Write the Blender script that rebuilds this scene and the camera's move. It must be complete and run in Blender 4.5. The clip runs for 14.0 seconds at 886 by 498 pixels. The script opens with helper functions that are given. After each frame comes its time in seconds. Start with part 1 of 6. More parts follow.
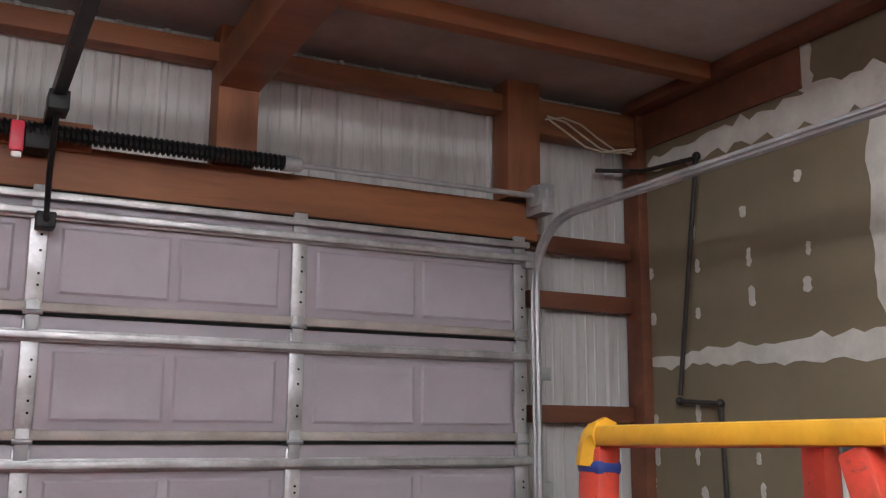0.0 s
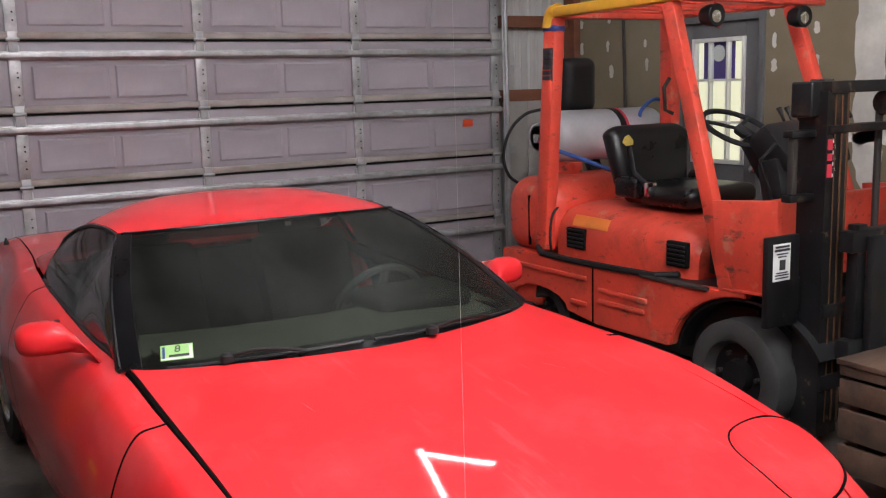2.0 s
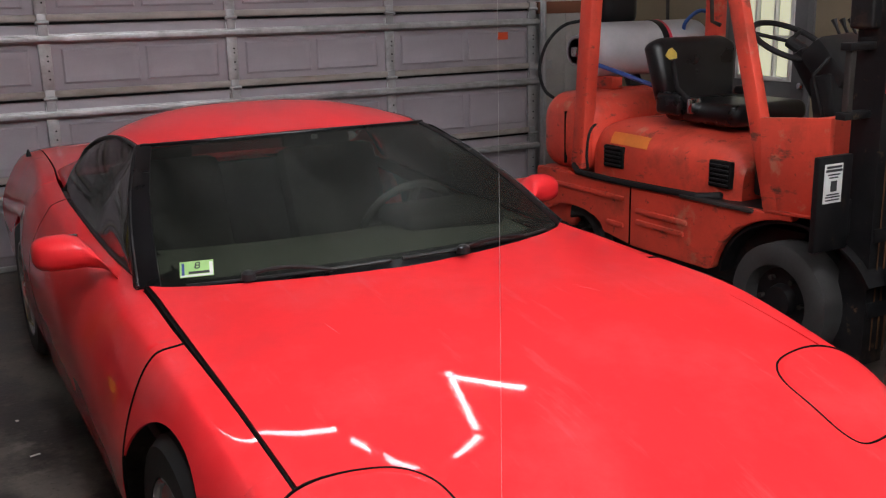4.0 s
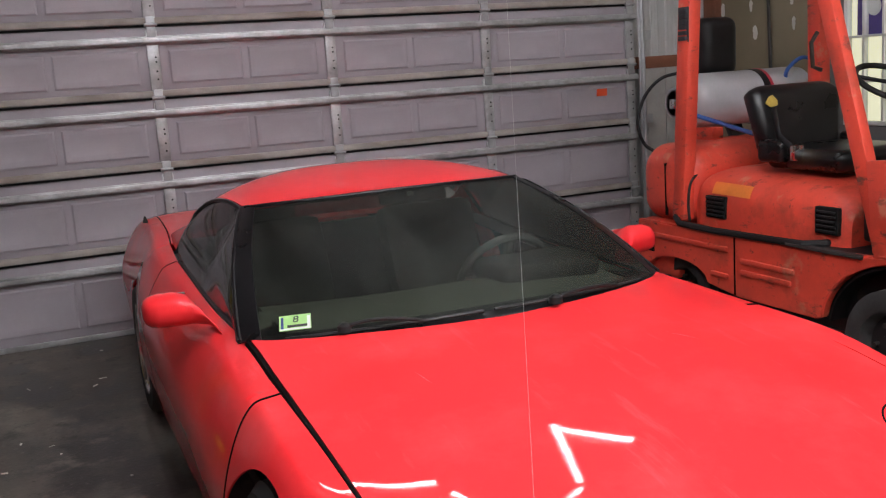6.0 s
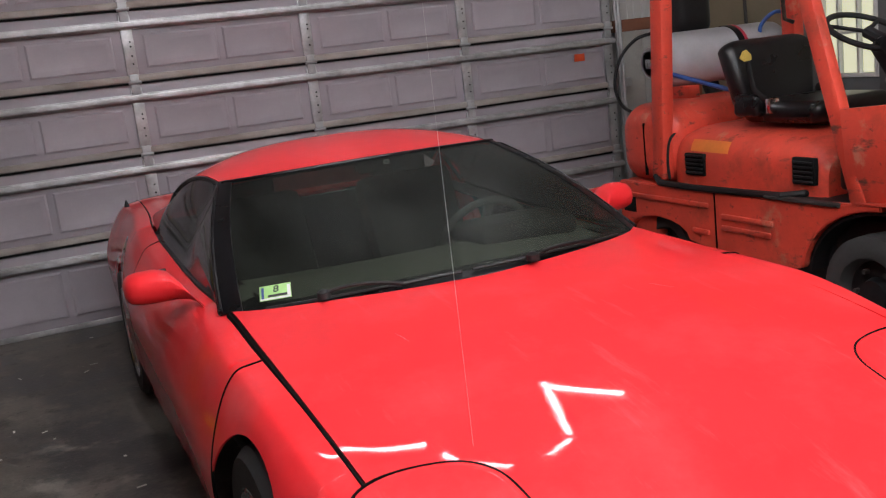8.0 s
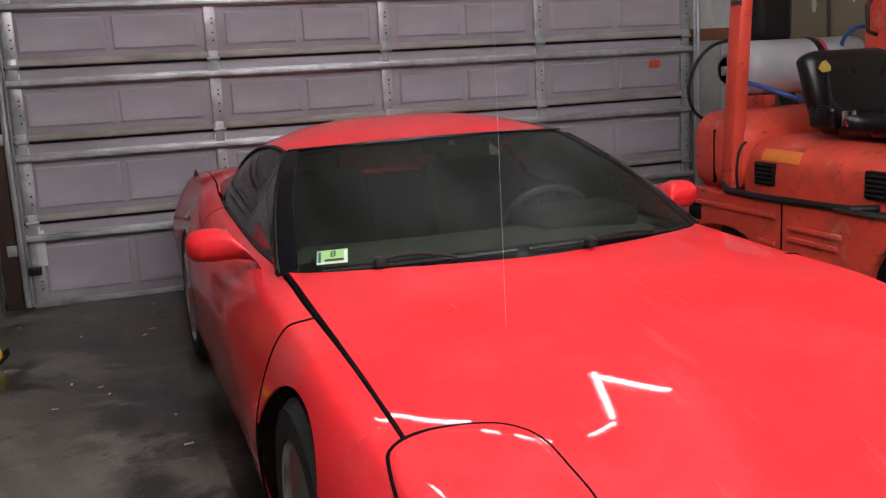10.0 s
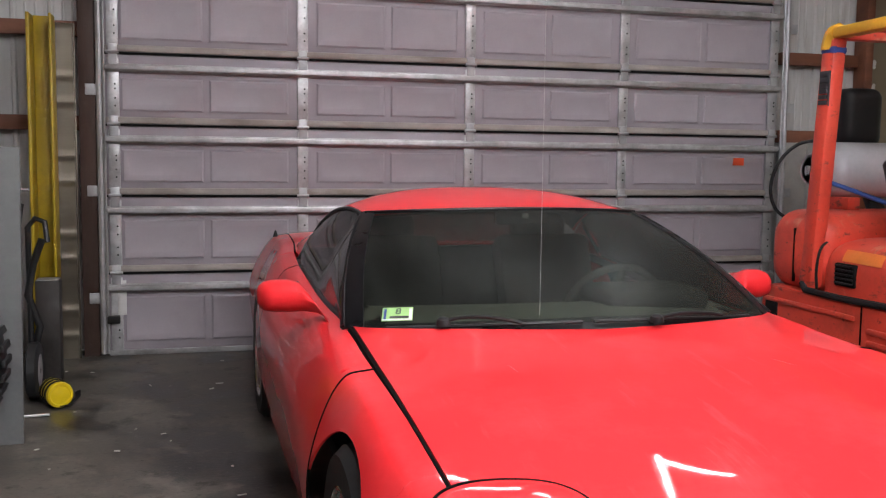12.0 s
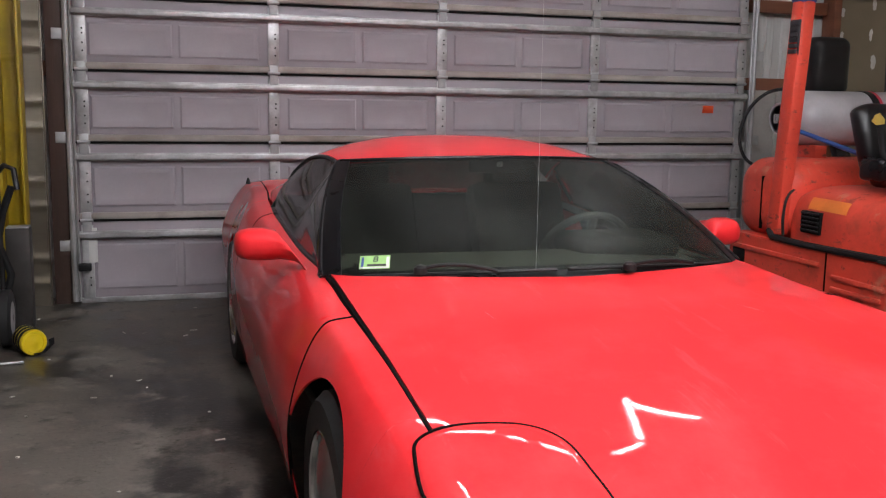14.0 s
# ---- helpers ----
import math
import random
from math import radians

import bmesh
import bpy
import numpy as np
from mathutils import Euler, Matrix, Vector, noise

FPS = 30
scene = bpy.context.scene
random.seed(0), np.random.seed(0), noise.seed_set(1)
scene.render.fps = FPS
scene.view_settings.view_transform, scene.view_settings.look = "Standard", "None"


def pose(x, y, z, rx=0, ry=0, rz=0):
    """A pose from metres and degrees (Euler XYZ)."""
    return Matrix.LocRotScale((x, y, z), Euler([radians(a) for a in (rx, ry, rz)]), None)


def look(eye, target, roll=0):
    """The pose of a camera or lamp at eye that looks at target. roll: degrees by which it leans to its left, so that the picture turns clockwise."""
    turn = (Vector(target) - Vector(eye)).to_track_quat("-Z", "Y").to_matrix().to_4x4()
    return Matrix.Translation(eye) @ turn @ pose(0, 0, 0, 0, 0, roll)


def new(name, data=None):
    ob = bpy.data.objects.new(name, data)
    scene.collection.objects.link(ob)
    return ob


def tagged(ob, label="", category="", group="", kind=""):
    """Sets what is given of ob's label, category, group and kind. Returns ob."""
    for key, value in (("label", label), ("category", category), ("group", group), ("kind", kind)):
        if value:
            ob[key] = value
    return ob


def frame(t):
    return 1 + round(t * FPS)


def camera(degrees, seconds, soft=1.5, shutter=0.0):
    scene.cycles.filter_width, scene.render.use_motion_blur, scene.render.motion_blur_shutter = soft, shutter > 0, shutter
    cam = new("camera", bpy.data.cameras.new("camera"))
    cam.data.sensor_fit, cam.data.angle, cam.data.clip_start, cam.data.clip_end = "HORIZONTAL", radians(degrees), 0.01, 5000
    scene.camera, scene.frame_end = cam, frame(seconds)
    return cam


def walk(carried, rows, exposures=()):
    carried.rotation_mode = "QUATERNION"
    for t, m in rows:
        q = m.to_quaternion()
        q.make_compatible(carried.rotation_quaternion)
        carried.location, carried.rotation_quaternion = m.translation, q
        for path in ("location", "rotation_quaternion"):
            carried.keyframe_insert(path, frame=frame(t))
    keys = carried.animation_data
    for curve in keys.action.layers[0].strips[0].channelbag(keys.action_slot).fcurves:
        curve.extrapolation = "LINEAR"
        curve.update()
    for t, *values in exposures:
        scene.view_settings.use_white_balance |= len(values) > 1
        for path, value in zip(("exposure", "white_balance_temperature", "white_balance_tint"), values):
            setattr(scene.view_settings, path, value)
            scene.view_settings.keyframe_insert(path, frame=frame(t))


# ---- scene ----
cam = camera(48.8, 14.0, soft=1.2)
PATH = [
    (0, (2.05, -4.495, 2.032), (2.935, -2.739, 2.398), 0.37),
    (0.3, (1.532, -5.157, 1.861), (2.454, -3.401, 2.116), 1.14),
    (0.5, (1.02, -5.7, 1.778), (2.006, -3.968, 1.946), 0.87),
    (0.8, (0.302, -6.52, 1.668), (1.343, -4.814, 1.744), 0.76),
    (1, (0.233, -6.665, 1.685), (1.264, -4.951, 1.656), -0.6),
    (1.5, (0.254, -6.664, 1.649), (1.281, -4.962, 1.427), -1.1),
    (2, (0.249, -6.661, 1.63), (1.264, -4.97, 1.298), -1.6),
    (2.5, (0.26, -6.648, 1.623), (1.26, -4.96, 1.235), -1.5),
    (3, (0.274, -6.591, 1.619), (1.257, -4.9, 1.205), -1.1),
    (3.2, (0.325, -6.571, 1.607), (1.294, -4.876, 1.176), -1.2),
    (5.3, (0.329, -6.512, 1.587), (1.213, -4.803, 1.042), -2.3),
    (5.5, (0.349, -6.545, 1.586), (1.181, -4.788, 1.116), -2.9),
    (6, (0.361, -6.586, 1.562), (1.114, -4.768, 1.205), -3.9),
    (6.5, (0.383, -6.609, 1.554), (1.141, -4.785, 1.238), -4.6),
    (7, (0.397, -6.614, 1.542), (1.19, -4.802, 1.248), -5.1),
    (7.5, (0.39, -6.64, 1.53), (1.204, -4.837, 1.239), -5.9),
    (8, (0.389, -6.631, 1.513), (1.15, -4.825, 1.112), -6.6),
    (10.3, (0.383, -6.674, 1.405), (0.971, -4.796, 1.049), -1.2),
    (10.5, (0.389, -6.681, 1.395), (0.93, -4.783, 1.075), 0.5),
    (11, (0.388, -6.671, 1.371), (0.815, -4.736, 1.105), -0.3),
    (11.5, (0.388, -6.696, 1.362), (0.823, -4.759, 1.125), 0.2),
    (12, (0.397, -6.702, 1.342), (0.907, -4.778, 1.151), 0.7),
    (12.5, (0.391, -6.709, 1.342), (0.964, -4.801, 1.16), 0.9),
    (13, (0.387, -6.713, 1.339), (0.944, -4.803, 1.134), 0.9),
    (13.5, (0.382, -6.713, 1.34), (0.916, -4.804, 1.079), 0.8),
    (14, (0.363, -6.727, 1.354), (0.933, -4.834, 1.054), 0.9),
]
walk(cam, [(t, look(eye, target, roll)) for t, eye, target, roll in PATH], [(0.0, 0.08), (0.5, 0.17), (1.0, 0.36), (1.5, 0.4), (2.0, 0.06), (3.0, -0.1), (5.3, -0.72), (5.5, -0.66), (6.0, -0.06), (7.0, 0.06), (8.0, -0.2), (10.5, -0.2), (11.0, 0.08), (12.5, 0.1), (14.0, 0.0)])

# ---------- light ----------
world = bpy.data.worlds.new("world")
scene.world = world
world.use_nodes = True
world.node_tree.nodes["Background"].inputs[0].default_value = (0.75, 0.85, 1.0, 1)
world.node_tree.nodes["Background"].inputs[1].default_value = 0.04


# ---------- materials ----------
def mat(name, col, rough=0.5, metal=0.0, var=0.15, scale=3.0, fine=60.0, bump=0.1, dist=0.002,
        stretch=(1, 1, 1), col2=None, lo=0.35, hi=0.65, coat=0.0, spec=0.5, rvar=0.12, isl=0.0):
    m = bpy.data.materials.new(name)
    m.use_nodes = True
    nt = m.node_tree
    b = nt.nodes["Principled BSDF"]
    L = nt.links.new
    tc = nt.nodes.new("ShaderNodeTexCoord")
    mp = nt.nodes.new("ShaderNodeMapping")
    mp.inputs["Scale"].default_value = stretch
    L(tc.outputs["Object"], mp.inputs[0])
    n1 = nt.nodes.new("ShaderNodeTexNoise")
    n1.inputs["Scale"].default_value = scale
    n1.inputs["Detail"].default_value = 6
    n1.inputs["Roughness"].default_value = 0.6
    L(mp.outputs[0], n1.inputs[0])
    n2 = nt.nodes.new("ShaderNodeTexNoise")
    n2.inputs["Scale"].default_value = fine
    n2.inputs["Detail"].default_value = 3
    L(mp.outputs[0], n2.inputs[0])
    ramp = nt.nodes.new("ShaderNodeValToRGB")
    c2 = col2 if col2 else tuple(min(1, c * (1 + var)) for c in col)
    c1 = col if col2 else tuple(c * (1 - var) for c in col)
    ramp.color_ramp.elements[0].position, ramp.color_ramp.elements[1].position = lo, hi
    ramp.color_ramp.elements[0].color, ramp.color_ramp.elements[1].color = (*c1, 1), (*c2, 1)
    L(n1.outputs[0], ramp.inputs[0])
    mix = nt.nodes.new("ShaderNodeMix")
    mix.data_type, mix.blend_type = "RGBA", "MULTIPLY"
    mix.inputs[0].default_value = 1.0
    mr = nt.nodes.new("ShaderNodeMapRange")
    mr.inputs["To Min"].default_value, mr.inputs["To Max"].default_value = 1 - var * 0.6, 1 + var * 0.6
    L(n2.outputs[0], mr.inputs[0])
    L(ramp.outputs[0], mix.inputs[6])
    L(mr.outputs[0], mix.inputs[7])
    out = mix.outputs[2]
    if isl:
        oi = nt.nodes.new("ShaderNodeObjectInfo")
        r2 = nt.nodes.new("ShaderNodeMapRange")
        r2.inputs["To Min"].default_value, r2.inputs["To Max"].default_value = 1 - isl, 1 + isl
        L(oi.outputs["Random"], r2.inputs[0])
        mx = nt.nodes.new("ShaderNodeMix")
        mx.data_type, mx.blend_type = "RGBA", "MULTIPLY"
        mx.inputs[0].default_value = 1.0
        L(out, mx.inputs[6])
        L(r2.outputs[0], mx.inputs[7])
        out = mx.outputs[2]
    L(out, b.inputs["Base Color"])
    rr = nt.nodes.new("ShaderNodeMapRange")
    rr.inputs["To Min"].default_value, rr.inputs["To Max"].default_value = max(0.02, rough - rvar), min(1, rough + rvar)
    L(n1.outputs[0], rr.inputs[0])
    L(rr.outputs[0], b.inputs["Roughness"])
    b.inputs["Metallic"].default_value = metal
    b.inputs["Specular IOR Level"].default_value = spec
    b.inputs["Coat Weight"].default_value = coat
    b.inputs["Coat Roughness"].default_value = 0.03
    if bump:
        bp = nt.nodes.new("ShaderNodeBump")
        bp.inputs["Strength"].default_value = bump
        bp.inputs["Distance"].default_value = dist
        L(n2.outputs[0], bp.inputs["Height"])
        L(bp.outputs[0], b.inputs["Normal"])
    return m


def spots(m, col, scale, lo, hi, amount=1.0, stretch=(1, 1, 1), rough=None, detail=8):
    """Patches of another colour (rust, stains, dust, chips) over a material."""
    nt = m.node_tree
    b = nt.nodes["Principled BSDF"]
    L = nt.links.new
    src = b.inputs["Base Color"].links[0].from_socket
    tc = nt.nodes.new("ShaderNodeTexCoord")
    mp = nt.nodes.new("ShaderNodeMapping")
    mp.inputs["Scale"].default_value = stretch
    mp.inputs["Location"].default_value = (scale * 1.7, 3.1, scale)
    n = nt.nodes.new("ShaderNodeTexNoise")
    n.inputs["Scale"].default_value, n.inputs["Detail"].default_value = scale, detail
    n.inputs["Roughness"].default_value = 0.65
    L(tc.outputs["Object"], mp.inputs[0])
    L(mp.outputs[0], n.inputs[0])
    r = nt.nodes.new("ShaderNodeMapRange")
    r.inputs["From Min"].default_value, r.inputs["From Max"].default_value = lo, hi
    r.inputs["To Max"].default_value = amount
    L(n.outputs[0], r.inputs[0])
    mx = nt.nodes.new("ShaderNodeMix")
    mx.data_type = "RGBA"
    mx.inputs[7].default_value = (*col, 1)
    L(r.outputs[0], mx.inputs[0])
    L(src, mx.inputs[6])
    L(mx.outputs[2], b.inputs["Base Color"])
    if rough is not None:
        s2 = b.inputs["Roughness"].links[0].from_socket
        m2 = nt.nodes.new("ShaderNodeMix")
        m2.inputs[3].default_value = rough
        L(r.outputs[0], m2.inputs[0])
        L(s2, m2.inputs[2])
        L(m2.outputs[0], b.inputs["Roughness"])
    return m


def glow(name, col, strength):
    m = bpy.data.materials.new(name)
    m.use_nodes = True
    b = m.node_tree.nodes["Principled BSDF"]
    b.inputs["Base Color"].default_value = (*col, 1)
    b.inputs["Emission Color"].default_value = (*col, 1)
    b.inputs["Emission Strength"].default_value = strength
    return m


def glass(name, col, rough=0.02, dust=0.0, gloss=0.8, facing=0.035):
    m = bpy.data.materials.new(name)
    m.use_nodes = True
    nt = m.node_tree
    for n in list(nt.nodes):
        nt.nodes.remove(n)
    o = nt.nodes.new("ShaderNodeOutputMaterial")
    t = nt.nodes.new("ShaderNodeBsdfTransparent")
    t.inputs[0].default_value = (*col, 1)
    g = nt.nodes.new("ShaderNodeBsdfGlossy")
    g.inputs["Roughness"].default_value = rough
    lw = nt.nodes.new("ShaderNodeLayerWeight")
    pw = nt.nodes.new("ShaderNodeMath")
    pw.operation = "POWER"
    pw.inputs[1].default_value = 4.5
    f = nt.nodes.new("ShaderNodeMath")
    f.operation = "MULTIPLY_ADD"
    f.inputs[1].default_value, f.inputs[2].default_value = gloss, facing
    nt.links.new(lw.outputs["Facing"], pw.inputs[0])
    nt.links.new(pw.outputs[0], f.inputs[0])
    mx = nt.nodes.new("ShaderNodeMixShader")
    nt.links.new(f.outputs[0], mx.inputs[0])
    nt.links.new(t.outputs[0], mx.inputs[1])
    nt.links.new(g.outputs[0], mx.inputs[2])
    last = mx
    if dust:
        # a film of dust, wiped into long streaks
        df = nt.nodes.new("ShaderNodeBsdfDiffuse")
        df.inputs[0].default_value = (0.52, 0.54, 0.50, 1)
        tc = nt.nodes.new("ShaderNodeTexCoord")
        mp = nt.nodes.new("ShaderNodeMapping")
        mp.inputs["Scale"].default_value = (11, 1.1, 1.1)
        mp.inputs["Rotation"].default_value = (0, 0, radians(12))
        nz = nt.nodes.new("ShaderNodeTexNoise")
        nz.inputs["Scale"].default_value, nz.inputs["Detail"].default_value = 2.2, 6
        big = nt.nodes.new("ShaderNodeTexNoise")
        big.inputs["Scale"].default_value, big.inputs["Detail"].default_value = 2.6, 4
        mul = nt.nodes.new("ShaderNodeMath")
        mul.operation = "MULTIPLY"
        mr = nt.nodes.new("ShaderNodeMapRange")
        mr.inputs[1].default_value, mr.inputs[2].default_value = 0.20, 0.45
        mr.inputs[3].default_value, mr.inputs[4].default_value = dust * 0.45, dust * 1.7
        nt.links.new(tc.outputs["Object"], mp.inputs[0])
        nt.links.new(mp.outputs[0], nz.inputs["Vector"])
        nt.links.new(tc.outputs["Object"], big.inputs["Vector"])
        nt.links.new(nz.outputs["Fac"], mul.inputs[0])
        nt.links.new(big.outputs["Fac"], mul.inputs[1])
        nt.links.new(mul.outputs[0], mr.inputs[0])
        last = nt.nodes.new("ShaderNodeMixShader")
        nt.links.new(mr.outputs[0], last.inputs[0])
        nt.links.new(mx.outputs[0], last.inputs[1])
        nt.links.new(df.outputs[0], last.inputs[2])
    nt.links.new(last.outputs[0], o.inputs[0])
    return m


M_FLOOR = mat("concrete floor", (0.080, 0.071, 0.061), 0.5, 0, 0.28, 1.3, 45, 0.3, 0.003, col2=(0.165, 0.146, 0.125), rvar=0.2)
spots(M_FLOOR, (0.022, 0.019, 0.017), 2.1, 0.50, 0.60, 0.95, rough=0.32)
spots(M_FLOOR, (0.035, 0.03, 0.026), 7.5, 0.56, 0.66, 0.75)
spots(M_FLOOR, (0.20, 0.185, 0.165), 26.0, 0.60, 0.70, 0.5)
spots(M_FLOOR, (0.32, 0.30, 0.27), 9.0, 0.66, 0.72, 0.6)
spots(M_FLOOR, (0.02, 0.018, 0.016), 38.0, 0.58, 0.68, 0.6)
spots(M_FLOOR, (0.22, 0.20, 0.175), 5.2, 0.55, 0.64, 0.75, rough=0.7)
spots(M_FLOOR, (0.24, 0.22, 0.2), 75.0, 0.62, 0.70, 0.5)
M_DOOR = mat("painted steel door skin", (0.39, 0.35, 0.385), 0.5, 0, 0.06, 2.0, 80, 0.08, 0.001, rvar=0.08)
spots(M_DOOR, (0.27, 0.235, 0.25), 1.6, 0.5, 0.8, 0.6, stretch=(1, 1, 0.5))
M_LIP = mat("dusty section edge", (0.40, 0.36, 0.33), 0.6, 0, 0.15, 4, 60, 0.15)
spots(M_LIP, (0.22, 0.17, 0.13), 5, 0.5, 0.7, 0.7, stretch=(0.3, 1, 1))
M_GALV = mat("galvanised steel", (0.53, 0.53, 0.54), 0.40, 0.55, 0.22, 7, 55, 0.1, 0.001)
spots(M_GALV, (0.24, 0.22, 0.21), 3, 0.5, 0.75, 0.7)
M_GALVD = mat("dull galvanised steel", (0.42, 0.42, 0.43), 0.45, 0.5, 0.2, 5, 50, 0.1, 0.001)
M_HOLE = mat("dark slot", (0.010, 0.010, 0.010), 0.8, bump=0, spec=0.1)
M_SEAL = mat("black rubber", (0.012, 0.012, 0.013), 0.6, 0, 0.3, 8, 60, 0.15, spec=0.25)
M_WOOD = mat("red-brown stained lumber", (0.185, 0.066, 0.03), 0.6, 0, 0.25, 2.5, 28, 0.3, 0.003, stretch=(0.25, 2.5, 2.5), col2=(0.33, 0.125, 0.05))
spots(M_WOOD, (0.07, 0.025, 0.015), 2.2, 0.55, 0.75, 0.7, stretch=(0.2, 2, 2))
M_WOODV = mat("red-brown stained upright", (0.17, 0.06, 0.03), 0.6, 0, 0.25, 2.5, 28, 0.3, 0.003, stretch=(2.5, 2.5, 0.25), col2=(0.31, 0.115, 0.05))
M_WOODD = mat("dark stained girt", (0.12, 0.042, 0.022), 0.65, 0, 0.25, 3, 28, 0.3, 0.003, stretch=(0.25, 2, 2), col2=(0.2, 0.07, 0.035))
M_SIDING = mat("white metal siding back", (0.54, 0.53, 0.52), 0.45, 0, 0.1, 2.2, 40, 0.08, 0.001, stretch=(2.5, 2.5, 0.4))
spots(M_SIDING, (0.34, 0.31, 0.29), 3.2, 0.52, 0.72, 0.6, stretch=(4, 4, 0.5))
M_CEIL = mat("dusty ceiling panel", (0.40, 0.355, 0.325), 0.7, 0, 0.15, 1.5, 30, 0.15)
spots(M_CEIL, (0.24, 0.19, 0.16), 1.1, 0.45, 0.7, 0.7)
M_DRYW = mat("bare drywall paper", (0.195, 0.158, 0.100), 0.8, 0, 0.08, 1.1, 90, 0.1, 0.001, col2=(0.245, 0.203, 0.135))
spots(M_DRYW, (0.15, 0.12, 0.08), 1.3, 0.55, 0.75, 0.55)
M_MUD = mat("white joint compound", (0.62, 0.60, 0.55), 0.75, 0, 0.12, 5, 50, 0.2, 0.002)
M_WAIN = mat("grey pressed board", (0.36, 0.34, 0.32), 0.7, 0, 0.12, 3, 60, 0.15)
M_UNSEEN_WALL = mat("brown tone of the unseen walls", (0.19, 0.155, 0.125), 0.75, 0, 0.1, 1.5, 60, 0.1)
M_RIM = mat("grey wheel rim leather", (0.06, 0.06, 0.06), 0.5, 0, 0.12, 5, 60, 0.1)
M_GREY = mat("grey painted frame", (0.13, 0.13, 0.133), 0.5, 0, 0.12, 3, 50, 0.1)
M_WHITE = mat("white paint", (0.72, 0.72, 0.70), 0.45, 0, 0.05, 4, 60, 0.05)
M_PAPER = mat("white paper", (0.78, 0.78, 0.77), 0.7, 0, 0.04, 6, 60, 0.03)
M_INK = mat("black print", (0.03, 0.03, 0.035), 0.6, 0, 0.1, bump=0)
M_BLACK = mat("black painted steel", (0.009, 0.009, 0.010), 0.45, 0.1, 0.3, 6, 60, 0.15, spec=0.3)
spots(M_BLACK, (0.09, 0.05, 0.03), 4, 0.58, 0.72, 0.6)
spots(M_BLACK, (0.16, 0.10, 0.06), 11, 0.62, 0.70, 0.6, rough=0.7)
M_RUST = mat("rusty steel", (0.10, 0.045, 0.02), 0.7, 0.3, 0.3, 6, 50, 0.3)
M_PLASTIC = mat("black plastic", (0.012, 0.012, 0.013), 0.45, 0, 0.2, 6, 70, 0.1, spec=0.3)
M_VINYL = mat("black vinyl", (0.008, 0.008, 0.009), 0.30, 0, 0.25, 5, 120, 0.25, 0.001, spec=0.4)
M_IRON = mat("black iron pipe", (0.045, 0.04, 0.038), 0.55, 0.4, 0.25, 6, 50, 0.15)
M_RED = mat("red car paint", (0.83, 0.026, 0.033), 0.55, 0, 0.05, 2.2, 30, 0.0, coat=0.8, rvar=0.06, spec=0.12)
M_RED.node_tree.nodes["Principled BSDF"].inputs["Coat IOR"].default_value = 1.36
spots(M_RED, (0.83, 0.065, 0.075), 3.1, 0.50, 0.72, 0.55)
spots(M_RED, (0.62, 0.012, 0.02), 1.4, 0.56, 0.72, 0.4)
spots(M_RED, (0.80, 0.14, 0.15), 5.0, 0.60, 0.74, 0.35, stretch=(3.0, 0.5, 1.0), rough=0.6)
M_SCUFF = mat("scuffed red paint", (0.80, 0.22, 0.22), 0.6, 0, 0.1, bump=0)
M_GAP = mat("dark panel gap", (0.004, 0.003, 0.003), 0.8, bump=0, spec=0.05)
M_TRIM = mat("satin black trim", (0.006, 0.006, 0.007), 0.3, 0, 0.2, 6, 60, 0.05, spec=0.25)
M_GLASS = glass("tinted glass", (0.55, 0.57, 0.52), 0.34, 0.015, 0.30, 0.006)
M_RGLASS = glass("dark rear glass", (0.28, 0.28, 0.27))
M_SGLASS = glass("dark side glass", (0.42, 0.44, 0.44), 0.05, 0.03)
M_PANE = glass("clear pane", (0.93, 0.95, 0.94))
M_TYRE = mat("tyre rubber", (0.013, 0.013, 0.014), 0.65, 0, 0.25, 6, 70, 0.3, 0.002)
M_TYREG = mat("worn grey tyre", (0.026, 0.025, 0.025), 0.75, 0, 0.25, 5, 60, 0.3, 0.003)
M_CHROME = mat("polished alloy", (0.75, 0.75, 0.76), 0.15, 1.0, 0.06, 5, 50, 0.0)
M_INT = mat("grey interior trim", (0.015, 0.014, 0.012), 0.7, 0, 0.15, 4, 80, 0.1)
M_DASH = mat("dusty dash top", (0.080, 0.087, 0.070), 0.8, 0, 0.15, 4, 80, 0.15)
M_ORANGE = mat("worn orange paint", (0.68, 0.068, 0.040), 0.42, 0, 0.12, 3, 50, 0.12, 0.001, coat=0.1)
spots(M_ORANGE, (0.46, 0.06, 0.03), 2.3, 0.55, 0.75, 0.6)
spots(M_ORANGE, (0.60, 0.27, 0.18), 5.5, 0.60, 0.68, 0.65, rough=0.6)
spots(M_ORANGE, (0.07, 0.05, 0.04), 9.0, 0.60, 0.69, 0.85, rough=0.7, stretch=(1, 0.6, 1.6))
spots(M_ORANGE, (0.20, 0.045, 0.025), 4.0, 0.53, 0.72, 0.6, rough=0.6)
spots(M_ORANGE, (0.05, 0.035, 0.03), 26.0, 0.62, 0.70, 0.7, rough=0.7)
M_YELLOW = mat("yellow tape", (0.72, 0.38, 0.03), 0.45, 0, 0.12, 5, 60, 0.1)
M_YSTEEL = mat("yellow painted beam", (0.42, 0.29, 0.012), 0.45, 0, 0.15, 3, 50, 0.1)
spots(M_YSTEEL, (0.22, 0.15, 0.02), 3, 0.55, 0.7, 0.7)
M_FOAM = mat("dirty seat foam", (0.42, 0.30, 0.06), 0.8, 0, 0.25, 9, 60, 0.4)
M_BLUE = mat("blue tape", (0.03, 0.06, 0.26), 0.5, 0, 0.1, 5, 60, 0.05)
